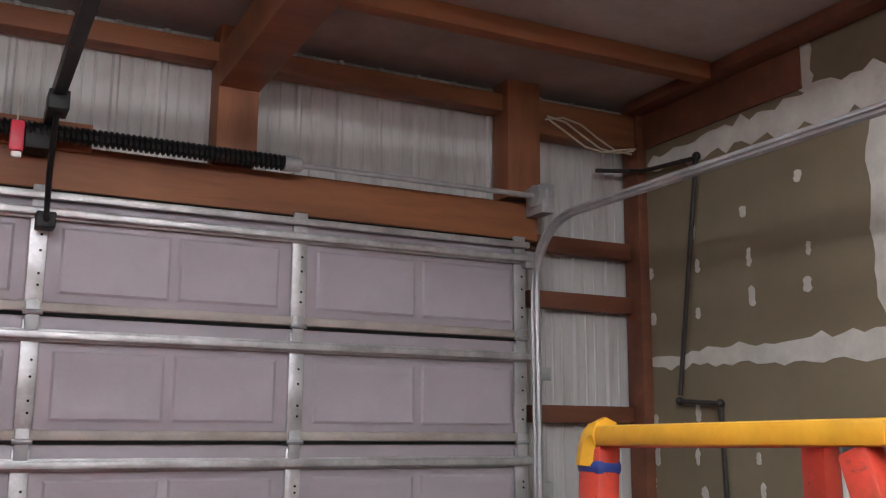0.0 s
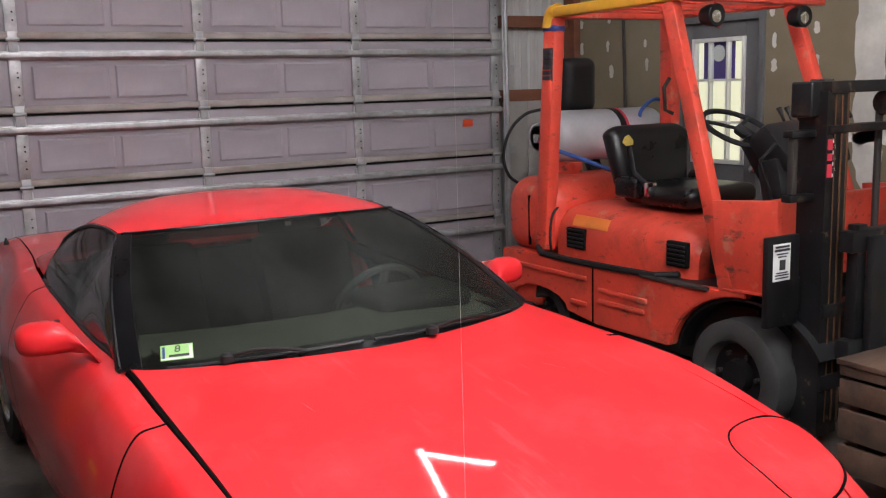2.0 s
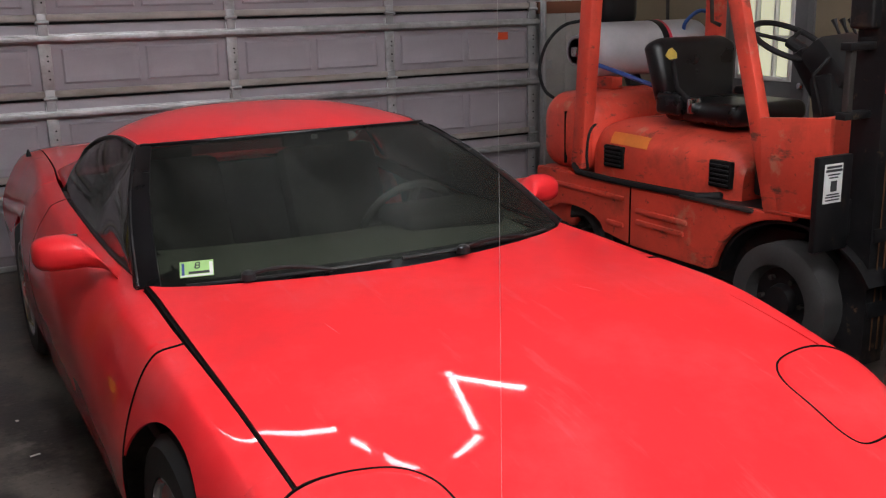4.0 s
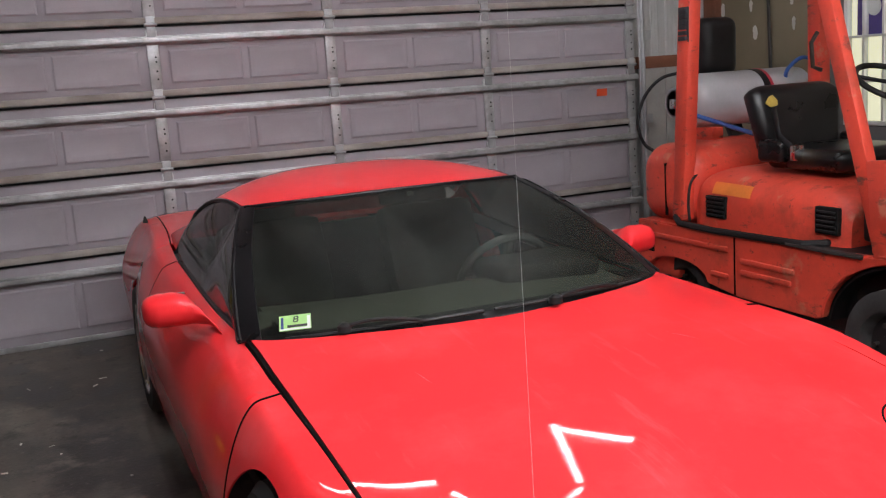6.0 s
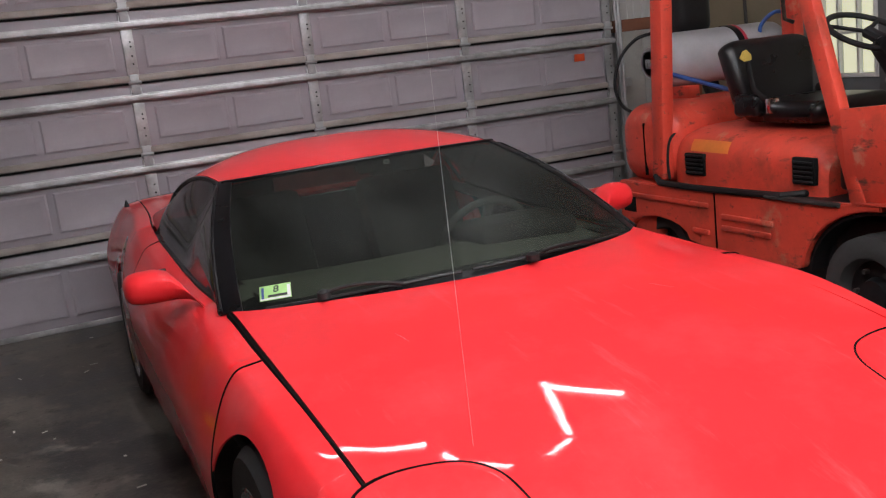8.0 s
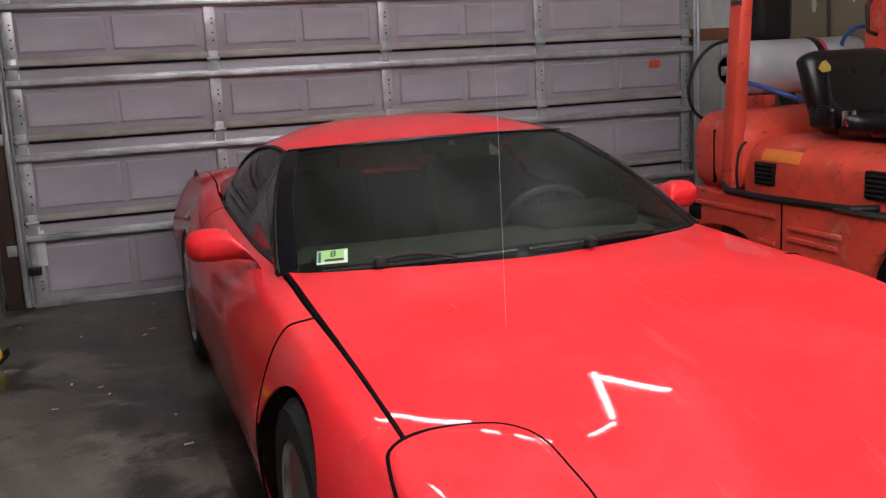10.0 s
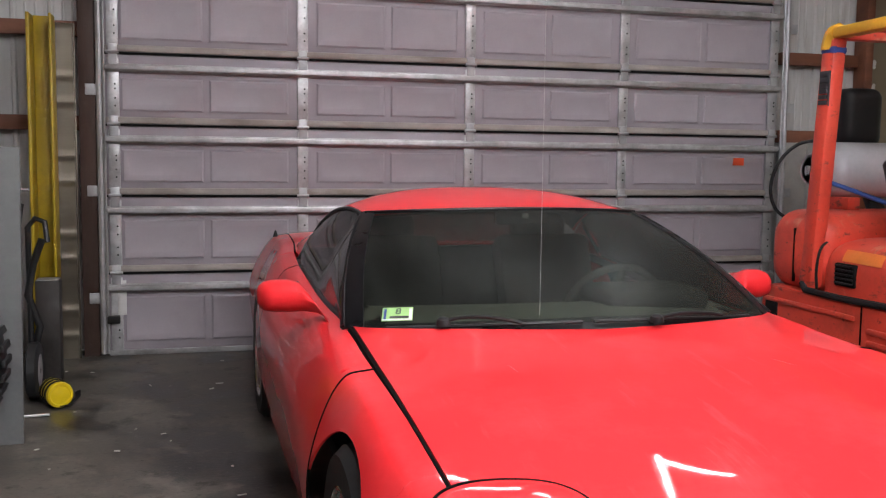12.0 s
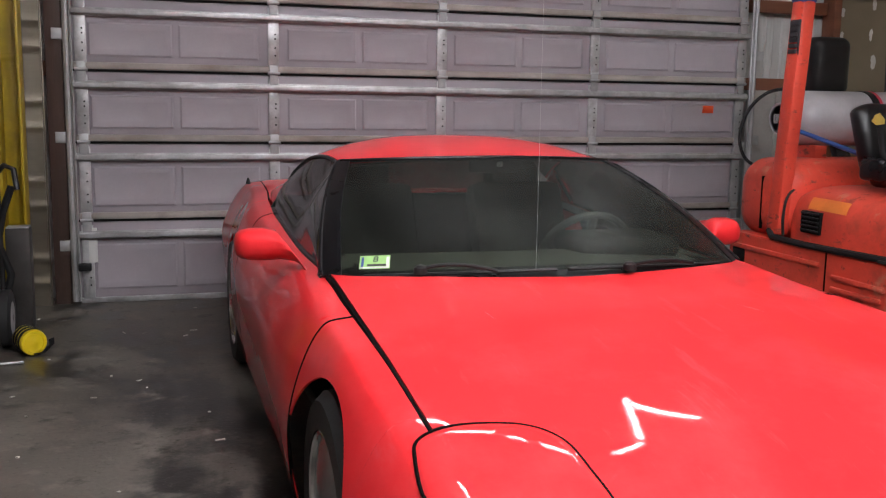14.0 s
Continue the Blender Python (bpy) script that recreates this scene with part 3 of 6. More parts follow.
def coil(x0, x1, r, wire, turns, n=10):
    pts = [(x0 + (x1 - x0) * i / (turns * n), -0.12 + r * math.cos(2 * math.pi * i / n), 3.285 + r * math.sin(2 * math.pi * i / n)) for i in range(turns * n + 1)]
    return sweep(pts, wire, None, 5)


part("coil", coil(1.25, 3.42, 0.030, 0.010, 90), M_BLACK, spring, "black wound spring")
part("coil_core", sweep([(1.25, -0.12, 3.285), (3.42, -0.12, 3.285)], 0.028, None, 10), M_BLACK, spring)
part("winding_cone", spin([(-0.05, 0.04), (0.03, 0.036), (0.05, 0.02)], (3.45, -0.12, 3.285), "x", 14), M_GALVD, spring)
part("centre_bracket", box(2.26, 2.36, -0.15, 0.0, 3.2, 3.30, 0.004), M_BLACK, spring)

opener = thing("door_opener", (2.35, -0.2, 3.3), "black door opener rail with arm and red release handle", "door opener", kind="structure")
part("rail", beam((2.35, -0.12, 3.34), (2.35, -4.3, 3.40), 0.05, 0.06), M_BLACK, opener)
part("motor_box", box(2.18, 2.52, -4.75, -4.3, 3.33, 3.55, 0.02), M_GREY, opener)
part("hanger", beam((2.35, -4.5, 3.55), (2.35, -4.5, CZ), 0.03, 0.004), M_GALV, opener)
part("trolley", box(2.31, 2.39, -0.56, -0.42, 3.26, 3.34, 0.006), M_BLACK, opener)
arm = [(2.35, -0.48, 3.27), (2.35, -0.36, 3.05), (2.36, -0.24, 2.93), (2.37, -0.10, 2.90)]
part("arm", sweep(arm, 0.012, None, 8), M_BLACK, opener)
part("arm_bracket", box(2.33, 2.41, -0.12, -0.03, 2.87, 2.94, 0.006), M_BLACK, opener)
part("release_cord", sweep([(2.22, -0.35, 3.36), (2.215, -0.35, 3.25)], 0.004, None, 6), M_WIRE, opener)
part("release_handle", box(2.19, 2.245, -0.375, -0.34, 3.12, 3.25, 0.012), M_RTAG, opener, "red release handle with a white tip")
part("handle_tip", box(2.20, 2.24, -0.37, -0.345, 3.095, 3.121, 0.008), M_WHITE, opener)

# pipe on the side wall
pipe = thing("gas_pipe", (5.56, -0.4, 1.3), "black iron pipe with elbows on the drywall", "pipe", kind="structure")
part("pipe_run", sweep([(5.30, 0.03, 3.55), (5.50, -0.02, 3.56), (5.55, -0.10, 3.55), (5.56, -0.52, 3.52)], 0.013, None, 8), M_IRON, pipe)
part("pipe_run", sweep([(5.56, -0.54, 3.53), (5.565, -0.33, 2.23)], 0.013, None, 8), M_IRON, pipe)
part("pipe_run", sweep([(5.565, -0.32, 2.20), (5.565, -0.63, 2.18)], 0.013, None, 8), M_IRON, pipe)
part("pipe_run", sweep([(5.565, -0.64, 2.17), (5.565, -0.67, 1.35), (5.58, -0.68, 0.3)], 0.013, None, 8), M_IRON, pipe)
for p in ((5.56, -0.545, 3.53), (5.565, -0.325, 2.20), (5.565, -0.64, 2.18)):
    e = bmesh.new()
    bmesh.ops.create_icosphere(e, subdivisions=2, radius=0.024, matrix=Matrix.Translation(p))
    part("elbow", e, M_IRON, pipe)

pipe.location += Vector((0.07, 0.06, 0.0))

# loose cable on the corner post
wire = bmesh.new()
rnd = random.Random(3)
for s in range(3):
    pts = [(4.95 + 0.12 * i, -0.02 - 0.02 * s, 3.77 - 0.03 * s + 0.05 * math.sin(i * 1.1 + s) - 0.03 * i * 0.6) for i in range(6)]
    sweep(pts, 0.006, wire, 6)
single("loose_cable", wire, M_WIRE, (5.2, 0, 3.7), "loose pale cable tangled on the top plate", "cable")

single("hanging_thread", sweep([(0.66, -6.0, CZ - 0.002), (0.66, -6.0, 2.2), (0.661, -6.0, 1.22)], 0.0001, None, 5), M_WEB, (0.66, -6.0, 1.22), "thin pale thread hanging from the ceiling", "thread")

# glazed door in the side wall
gd = thing("glazed_door", (RX, -1.6, 0), "grey door with a white nine-pane window, closed", "door", kind="structure")
fr = bmesh.new()
box(RX - 0.02, RX + 0.10, DY0, DY0 + 0.05, 0, DZ, 0.004, fr)
box(RX - 0.02, RX + 0.10, DY1 - 0.05, DY1, 0, DZ, 0.004, fr)
box(RX - 0.02, RX + 0.10, DY0 + 0.05, DY1 - 0.05, DZ - 0.05, DZ, 0.004, fr)
part("door_frame", fr, M_GREY, gd)
WY0, WY1, WZ0, WZ1 = -1.78, -1.27, 1.00, 1.91
lf = bmesh.new()
xa, xb = RX + 0.02, RX + 0.06
box(xa, xb, DY0 + 0.052, WY0, 0.01, DZ - 0.052, 0.002, lf)
box(xa, xb, WY1, DY1 - 0.052, 0.01, DZ - 0.052, 0.002, lf)
box(xa, xb, WY0, WY1, 0.01, WZ0, 0.002, lf)
box(xa, xb, WY0, WY1, WZ1, DZ - 0.052, 0.002, lf)
leaf = part("leaf", lf, M_GREY, gd, "grey door leaf")
wf = bmesh.new()
for y0, y1, z0, z1 in ((WY0, WY0 + 0.03, WZ0, WZ1), (WY1 - 0.03, WY1, WZ0, WZ1), (WY0 + 0.03, WY1 - 0.03, WZ0, WZ0 + 0.03), (WY0 + 0.03, WY1 - 0.03, WZ1 - 0.03, WZ1)):
    box(xa - 0.012, xb, y0, y1, z0, z1, 0.003, wf)
part("window_frame", wf, M_WHITE, leaf, "white window frame")
pw, ph = (WY1 - WY0) / 3, (WZ1 - WZ0) / 3
for i in (1, 2):
    part("muntin", box(xa - 0.008, xb - 0.005, WY0 + i * pw - 0.009, WY0 + i * pw + 0.009, WZ0 + 0.03, WZ1 - 0.03, 0.002), M_WHITE, leaf)
    part("muntin", box(xa - 0.006, xb - 0.008, WY0 + 0.03, WY1 - 0.03, WZ0 + i * ph - 0.009, WZ0 + i * ph + 0.009, 0.002), M_WHITE, leaf)
for i in range(3):
    for j in range(3):
        pn = part("pane", box(xa + 0.012, xa + 0.016, WY0 + i * pw + 0.004, WY0 + (i + 1) * pw - 0.004, WZ0 + j * ph + 0.004, WZ0 + (j + 1) * ph - 0.004, 0), M_PANE, leaf)
        pn.visible_shadow = False
part("knob", spin([(-0.05, 0.012), (-0.045, 0.025), (-0.02, 0.025), (-0.015, 0.012), (0, 0.012)], (RX + 0.02, -1.89, 0.98), "x", 16), M_CHROME, gd)
shell("backdrop", box(RX + 0.7, RX + 0.72, -3.4, -0.2, 0.3, 2.6, 0), M_BEYOND, "bright pale room beyond the door", "backdrop")
single("purple_banner", box(xb + 0.002, xb + 0.01, -1.64, -1.34, 1.60, 1.90, 0.002), M_PURPLE, (xb + 0.005, -1.49, 1.6), "purple banner with a pale round emblem behind the glass", "banner")
single("banner_emblem", spin([(-0.004, 0.06), (0, 0.06)], (xb + 0.0015, -1.49, 1.80), "x", 24), M_PAPER, (xb, -1.49, 1.80), "pale round emblem on the banner", "emblem")

# ---------- lamps: added fluorescent strips under the ceiling, out of view ---


def added_strip_light(x, y, z, length, rz, tubes=2):
    t = thing("added_strip_light", (x, y, z), "added white fluorescent strip light, lit, out of view under the ceiling", "strip light", "strip lights", rz=rz)
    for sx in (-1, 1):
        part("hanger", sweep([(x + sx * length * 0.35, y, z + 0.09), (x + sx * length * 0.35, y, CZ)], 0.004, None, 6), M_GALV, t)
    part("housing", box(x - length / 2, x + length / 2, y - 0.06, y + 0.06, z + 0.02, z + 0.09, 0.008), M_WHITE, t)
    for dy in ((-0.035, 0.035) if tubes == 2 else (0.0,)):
        part("tube", sweep([(x - length / 2 + 0.03, y + dy, z), (x + length / 2 - 0.03, y + dy, z)], 0.016 if tubes == 2 else 0.019, None, 10), M_TUBE if tubes == 2 else M_GLINT_TUBE, t, "glowing tube of an added strip light")
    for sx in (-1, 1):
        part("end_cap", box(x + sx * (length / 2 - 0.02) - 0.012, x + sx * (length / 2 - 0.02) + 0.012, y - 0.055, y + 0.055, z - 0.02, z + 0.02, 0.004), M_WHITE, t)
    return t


# first five angled to draw the bonnet's zigzag highlights; the rest added room light
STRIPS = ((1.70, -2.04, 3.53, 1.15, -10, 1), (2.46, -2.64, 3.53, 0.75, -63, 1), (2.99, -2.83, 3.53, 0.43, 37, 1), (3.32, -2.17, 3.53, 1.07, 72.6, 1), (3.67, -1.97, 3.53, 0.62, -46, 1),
          (0.8, -6.3, 3.75, 2.4, 0), (2.4, -5.7, 3.75, 2.4, 90), (0.75, -4.5, 3.75, 1.3, 90), (3.6, -7.2, 3.75, 2.4, 0), (1.2, -8.6, 3.75, 2.4, 0))
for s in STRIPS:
    added_strip_light(*s)

# ---------- red coupe ----------
CX = 1.632
car = thing("car", (CX, -4.0, 0), "red low sports coupe with dusty paint and dark glass", "car", rz=0.3)
# stations along the body: y, then (half width, height) from the centre line down to the sill
BODY = {
    -5.42: ((0, .42), (.28, .42), (.46, .40), (.55, .36), (.60, .32), (.60, .26), (.58, .19)),
    -5.36: ((0, .545), (.32, .54), (.55, .52), (.66, .46), (.72, .39), (.73, .27), (.70, .17)),
    -5.20: ((0, .612), (.36, .612), (.65, .592), (.76, .54), (.82, .44), (.83, .28), (.80, .17)),
    -4.92: ((0, .690), (.38, .690), (.735, .678), (.828, .625), (.89, .48), (.90, .30), (.87, .17)),
    -4.40: ((0, .778), (.42, .778), (.745, .755), (.848, .725), (.925, .52), (.925, .32), (.89, .17)),
    -4.05: ((0, .816), (.42, .812), (.74, .777), (.85, .732), (.925, .53), (.92, .32), (.88, .17)),
    -3.74: ((0, .846), (.42, .840), (.735, .797), (.845, .742), (.92, .55), (.91, .32), (.87, .17)),
    -3.20: ((0, .86), (.40, .85), (.745, .805), (.84, .74), (.915, .58), (.90, .34), (.87, .18)),
    -2.50: ((0, .90), (.40, .89), (.745, .85), (.84, .785), (.915, .61), (.90, .36), (.87, .18)),
    -2.15: ((0, .91), (.40, .905), (.73, .875), (.83, .82), (.905, .62), (.90, .36), (.865, .18)),
    -1.72: ((0, .91), (.40, .905), (.69, .89), (.785, .845), (.87, .63), (.872, .36), (.84, .18)),
    -1.20: ((0, .91), (.40, .905), (.66, .89), (.755, .845), (.85, .62), (.85, .38), (.82, .20)),
    -0.85: ((0, .88), (.38, .875), (.65, .86), (.76, .80), (.85, .60), (.845, .40), (.82, .25)),
    -0.72: ((0, .80), (.36, .795), (.60, .78), (.72, .73), (.82, .60), (.82, .42), (.80, .30)),
    -0.67: ((0, .68), (.34, .68), (.55, .67), (.66, .65), (.75, .58), (.75, .44), (.72, .34)),
}
STATIONS = sorted(BODY)
TAB = np.array([BODY[k] for k in STATIONS])


def hermite(ts, vals, t):
    """Smooth, monotone interpolation of a row of values."""
    i = int(np.clip(np.searchsorted(ts, t) - 1, 0, len(ts) - 2))
    h = ts[i + 1] - ts[i]
    s = (t - ts[i]) / h

    def slope(k):
        if k <= 0 or k >= len(ts) - 1:
            j = 0 if k <= 0 else len(ts) - 2
            return (vals[j + 1] - vals[j]) / (ts[j + 1] - ts[j])
        a = (vals[k] - vals[k - 1]) / (ts[k] - ts[k - 1])
        b = (vals[k + 1] - vals[k]) / (ts[k + 1] - ts[k])
        return np.where(a * b > 0, 2 * a * b / (a + b + 1e-12 * np.sign(a + b + 1e-30)), 0.0)
    m0, m1 = slope(i) * h, slope(i + 1) * h
    return vals[i] * (2 * s**3 - 3 * s**2 + 1) + m0 * (s**3 - 2 * s**2 + s) + vals[i + 1] * (3 * s**2 - 2 * s**3) + m1 * (s**3 - s**2)


def skin(y, v):
    """The body's half width and height at station y, v from 0 (centre) to 6 (sill)."""
    row = hermite(STATIONS, TAB, min(max(y, STATIONS[0]), STATIONS[-1]))
    ext = np.vstack([[-row[1][0], row[1][1]], row, 2 * row[-1] - row[-2]])
    i = int(min(max(v, 0), 5.9999))
    t = v - i
    p0, p1, p2, p3 = ext[i], ext[i + 1], ext[i + 2], ext[i + 3]
    q = 0.5 * (2 * p1 + (p2 - p0) * t + (2 * p0 - 5 * p1 + 4 * p2 - p3) * t * t + (3 * p1 - p0 - 3 * p2 + p3) * t**3)
    return float(q[0]), float(q[1])


def top_at(dx, y):
    """Height of the upper skin at half width dx."""
    lo, hi = 0.0, 3.6
    for _ in range(22):
        m = (lo + hi) / 2
        if skin(y, m)[0] < abs(dx):
            lo = m
        else:
            hi = m
    return skin(y, lo)[1]


def solid_sheet(grid, thick, bm=None):
    """A bent panel from a grid of points, thickened inwards."""
    own = bmesh.new()
    V = [[own.verts.new(p) for p in row] for row in grid]
    fs = []
    for i in range(len(V) - 1):
        for j in range(len(V[0]) - 1):
            fs.append(own.faces.new((V[i][j], V[i][j + 1], V[i + 1][j + 1], V[i + 1][j])))
    bmesh.ops.recalc_face_normals(own, faces=own.faces)
    if sum(f.normal.z * f.calc_area() for f in own.faces) < 0:
        bmesh.ops.reverse_faces(own, faces=own.faces)
    own.normal_update()
    nrm = {v: v.normal.copy() for v in own.verts}
    bmesh.ops.extrude_face_region(own, geom=fs)
    for v in [v for r in V for v in r]:
        v.co -= nrm[v] * thick
    return own if bm is None else join(bm, own)


def ARCH(y, yc, r):
    d = abs(y - yc)
    return 0.33 + math.sqrt(r * r - d * d) if d < r else -1


AXF, AXR, RA = -4.47, -1.72, 0.350


def side_strip(y, side, v0, n=26):
    """Points from v0 down the flank to the sill or the wheel arch."""
    lim = max(ARCH(y, AXF, RA), ARCH(y, AXR, RA - 0.01))
    vs = np.linspace(v0, 6, 160)
    P = [skin(y, v) for v in vs]
    end = len(P) - 1
    for i, (w, z) in enumerate(P):
        if z < lim:
            end = i
            break
    ve = vs[end]
    if lim > 0 and end:
        a, b = P[end - 1][1], P[end][1]
        ve = vs[end - 1] + (vs[end] - vs[end - 1]) * (a - lim) / (a - b)
    out = []
    for v in np.linspace(v0, ve, n):
        w, z = skin(y, v)
        out.append((CX + side * w, y, z))
    return out


def ys(a, b, step=0.035):
    base = list(np.linspace(a, b, max(3, int((b - a) / step))))
    for c in (AXF, AXR):
        r = RA - (0.01 if c == AXR else 0)
        for k in range(1, 26):
            for s in (-1, 1):
                q = c + s * r * math.cos(math.pi / 2 * (k / 26) ** 1.5)
                if a < q < b:
                    base.append(q)
        for s in (-1, 1):
            for e in (r - 1e-4, r + 1e-4):
                if a < c + s * e < b:
                    base.append(c + s * e)
    return sorted(base)


SEAM, DOOR_END = -4.165, -2.42
G = 0.004
for side, nm in ((-1, "left"), (1, "right")):
    part("front_fender", solid_sheet([side_strip(y, side, 2.035) for y in ys(-5.41, SEAM - G)], 0.006), M_RED, car, deg=50)
    part("door", solid_sheet([side_strip(y, side, 2.02) for y in ys(SEAM + G, DOOR_END - G)], 0.006), M_RED, car, deg=50)
    part("rear_quarter", solid_sheet([side_strip(y, side, 2.015) for y in ys(DOOR_END + G, -0.67)], 0.006), M_RED, car, deg=50)
    # dark inner shell just under the panels, seen through the gaps
    inner = bmesh.new()
    for y0, y1 in ((-5.38, AXF - 0.45), (AXF + 0.40, AXR - 0.45), (AXR + 0.42, -0.70)):
        rows = []
        for y in np.linspace(y0, y1, 24):
            row = []
            for v in np.linspace(1.6, 5.6, 24):
                w, z = skin(y, v)
                row.append((CX + side * (w - 0.014), y, z - 0.012))
            rows.append(row)
        solid_sheet(rows, 0.004, inner)
    part("inner_shell", inner, M_GAP, car)
    for yc, nm2 in ((AXF, "front"), (AXR, "rear")):
        # wheel well
        well = bmesh.new()
        rows = []
        for k in range(25):
            a = math.pi * k / 24
            rows.append([(CX + side * w, yc + 0.39 * math.cos(a), 0.33 + 0.32 * math.sin(a)) for w in (0.55, 0.7, 0.80)])
        solid_sheet(rows, 0.004, well)
        part("wheel_well", well, M_GAP, car)
        rt = 0.327
        xo = CX + side * (0.890 if yc == AXF else 0.874)
        tw = 0.24 if yc == AXF else 0.27
        wheel = part("wheel", spin([(-tw / 2 * side + 0, 0.225), (-tw / 2 * side, rt - 0.03), (-tw * 0.4 * side, rt - 0.006), (-tw * 0.1 * side, rt), (tw * 0.1 * side, rt), (tw * 0.4 * side, rt - 0.006), (tw / 2 * side, rt - 0.03), (tw / 2 * side, 0.225), (tw * 0.3 * side, 0.215)], (xo - side * tw / 2, yc, rt), "x", 48), M_TYRE, car, "low-profile black tyre")
        rim = bmesh.new()
        cxr = xo - side * 0.012
        sweep([(cxr, yc + 0.219 * math.cos(2 * math.pi * k / 40), rt + 0.219 * math.sin(2 * math.pi * k / 40)) for k in range(40)], 0.011, rim, 8, True)
        spin([(-side * 0.17, 0.215), (-side * 0.165, 0.2), (-side * 0.02, 0.205), (0, 0.218)], (cxr, yc, rt), "x", 40, rim)
        part("rim", rim, M_CHROME, wheel, "polished alloy rim")
        sp = bmesh.new()
        for k in range(5):
            a = 2 * math.pi * k / 5 + 0.3
            beam((cxr - side * 0.05, yc + 0.03 * math.cos(a), rt + 0.03 * math.sin(a)), (cxr - side * 0.015, yc + 0.213 * math.cos(a), rt + 0.213 * math.sin(a)), 0.02, 0.055, 0.006, (1, 0, 0), sp)
        spin([(-side * 0.06, 0.05), (-side * 0.03, 0.055), (-side * 0.022, 0.03)], (cxr, yc, rt), "x", 20, sp)
        part("spokes", sp, M_CHROME, wheel, "five alloy spokes")


# headlight lids: a rounded patch in plan on the fender tops
def lid_outline(side, grow=0.0):
    """Plan outline of a pop-up lamp lid: half widths and stations."""
    key = ((0.787, -4.945), (0.765, -4.90), (0.70, -4.882), (0.60, -4.895), (0.53, -4.925), (0.487, -4.985), (0.475, -5.08), (0.468, -5.17), (0.49, -5.213), (0.56, -5.21), (0.64, -5.185), (0.73, -5.13), (0.79, -5.05))
    c = Vector((0.63, -5.06))
    pts = []
    n = len(key)
    for i in range(n):
        p0, p1, p2, p3 = (Vector(key[(i + k) % n]) for k in (-1, 0, 1, 2))
        for s in range(5):
            t = s / 5
            pts.append(0.5 * (2 * p1 + (p2 - p0) * t + (2 * p0 - 5 * p1 + 4 * p2 - p3) * t * t + (3 * p1 - p0 - 3 * p2 + p3) * t**3))
    out = []
    for p in pts:
        d = (p - c).normalized()
        q = p + d * grow
        out.append((side * q.x, q.y))
    return out


def on_top(dx, y, lift=0.0):
    return (CX + dx, y, top_at(dx, y) + lift)


def lid(side):
    own = bmesh.new()
    ring = lid_outline(side)
    c = (side * 0.63, -5.06)
    rows = []
    for f in (0.02, 0.25, 0.5, 0.75, 0.9, 0.97, 1.0):
        lift = 0.0045 - (0.0035 if f == 1.0 else 0)
        rows.append([own.verts.new(on_top(c[0] + (x - c[0]) * f, c[1] + (y - c[1]) * f, lift)) for x, y in ring])
    n = len(ring)
    own.faces.new(rows[0])
    for A, B in zip(rows, rows[1:]):
        for j in range(n):
            own.faces.new((A[j], A[(j + 1) % n], B[(j + 1) % n], B[j]))
    return own


for side in (-1, 1):
    lamp = part("headlight_lid", lid(side), M_RED, car, "closed red pop-up headlight lid", 60)
    part("lid_gap", sweep([on_top(x, y, 0.0012) for x, y in lid_outline(side, 0.0035)], 0.0042, None, 6, True), M_GAP, lamp, "dark gap round the lid")

# bonnet with a clamshell edge, front panel under it
hood_rows = []
for y in np.linspace(-5.40, -3.70, 66):
    row = []
    for s in np.linspace(-1, 1, 53):
        a = abs(s)
        yy = y
        if y > -4.3:                      # the rear edge bows forward in the middle
            k = (y + 4.3) / 0.6
            yy = -4.3 + (0.575 - 0.275 * (1 - a**2.2)) * k
        w, z = skin(yy, 1.985 * a)
        lift = 0.011 * a**10 * min(1, max(0, (yy + 4.9) / 0.9))
        row.append((CX + math.copysign(w, s) if s else CX, yy, z + 0.004 * (1 - a**8) + lift))
    hood_rows.append(row)
part("bonnet", solid_sheet(hood_rows, 0.008), M_RED, car, "wide red bonnet with dust and scratches", 60)
for side in (-1, 1):
    edge = [skin(y, 2.008) for y in np.linspace(-4.93, -3.72, 40)]
    yy = np.linspace(-4.93, -3.72, 40)
    part("bonnet_gap", sweep([(CX + side * w, y, z - 0.004) for (w, z), y in zip(edge, yy)], [(0.004 + 0.009 * min(1, max(0, y + 4.93) / 0.9)) * (1 if side < 0 else 0.35) for y in yy], None, 6), M_GAP, car, "dark gap beside the bonnet")
    pts = []
    for v in np.linspace(2.04, 5.95, 50):
        w, z = skin(SEAM, v)
        pts.append((CX + side * (w - 0.001), SEAM, z))
    part("fender_gap", sweep(pts, 0.0042, None, 6), M_GAP, car, "dark gap behind the fender")
    pts = [(CX + side * (skin(DOOR_END, v)[0] - 0.001), DOOR_END, skin(DOOR_END, v)[1]) for v in np.linspace(2.04, 5.9, 40)]
    part("door_gap", sweep(pts, 0.0018, None, 6), M_GAP, car)
# rear deck
deck = []
for y in np.linspace(-2.08, -0.67, 30):
    deck.append([(CX + math.copysign(skin(y, 1.98 * abs(s))[0], s), y, skin(y, 1.98 * abs(s))[1]) for s in np.linspace(-1, 1, 31)])
part("rear_deck", solid_sheet(deck, 0.006), M_RED, car, deg=60)
for side in (-1, 1):
    part("deck_gap", sweep([(CX + side * skin(y, 1.995)[0], y, skin(y, 1.995)[1] - 0.001) for y in np.linspace(-2.05, -0.75, 20)], 0.002, None, 6), M_GAP, car)
part("tail_panel", solid_sheet([[(CX + s * 0.74, -0.675 - 0.06 * s * s, z) for s in np.linspace(-1, 1, 15)] for z in np.linspace(0.3, 0.68, 8)], 0.006), M_RED, car)
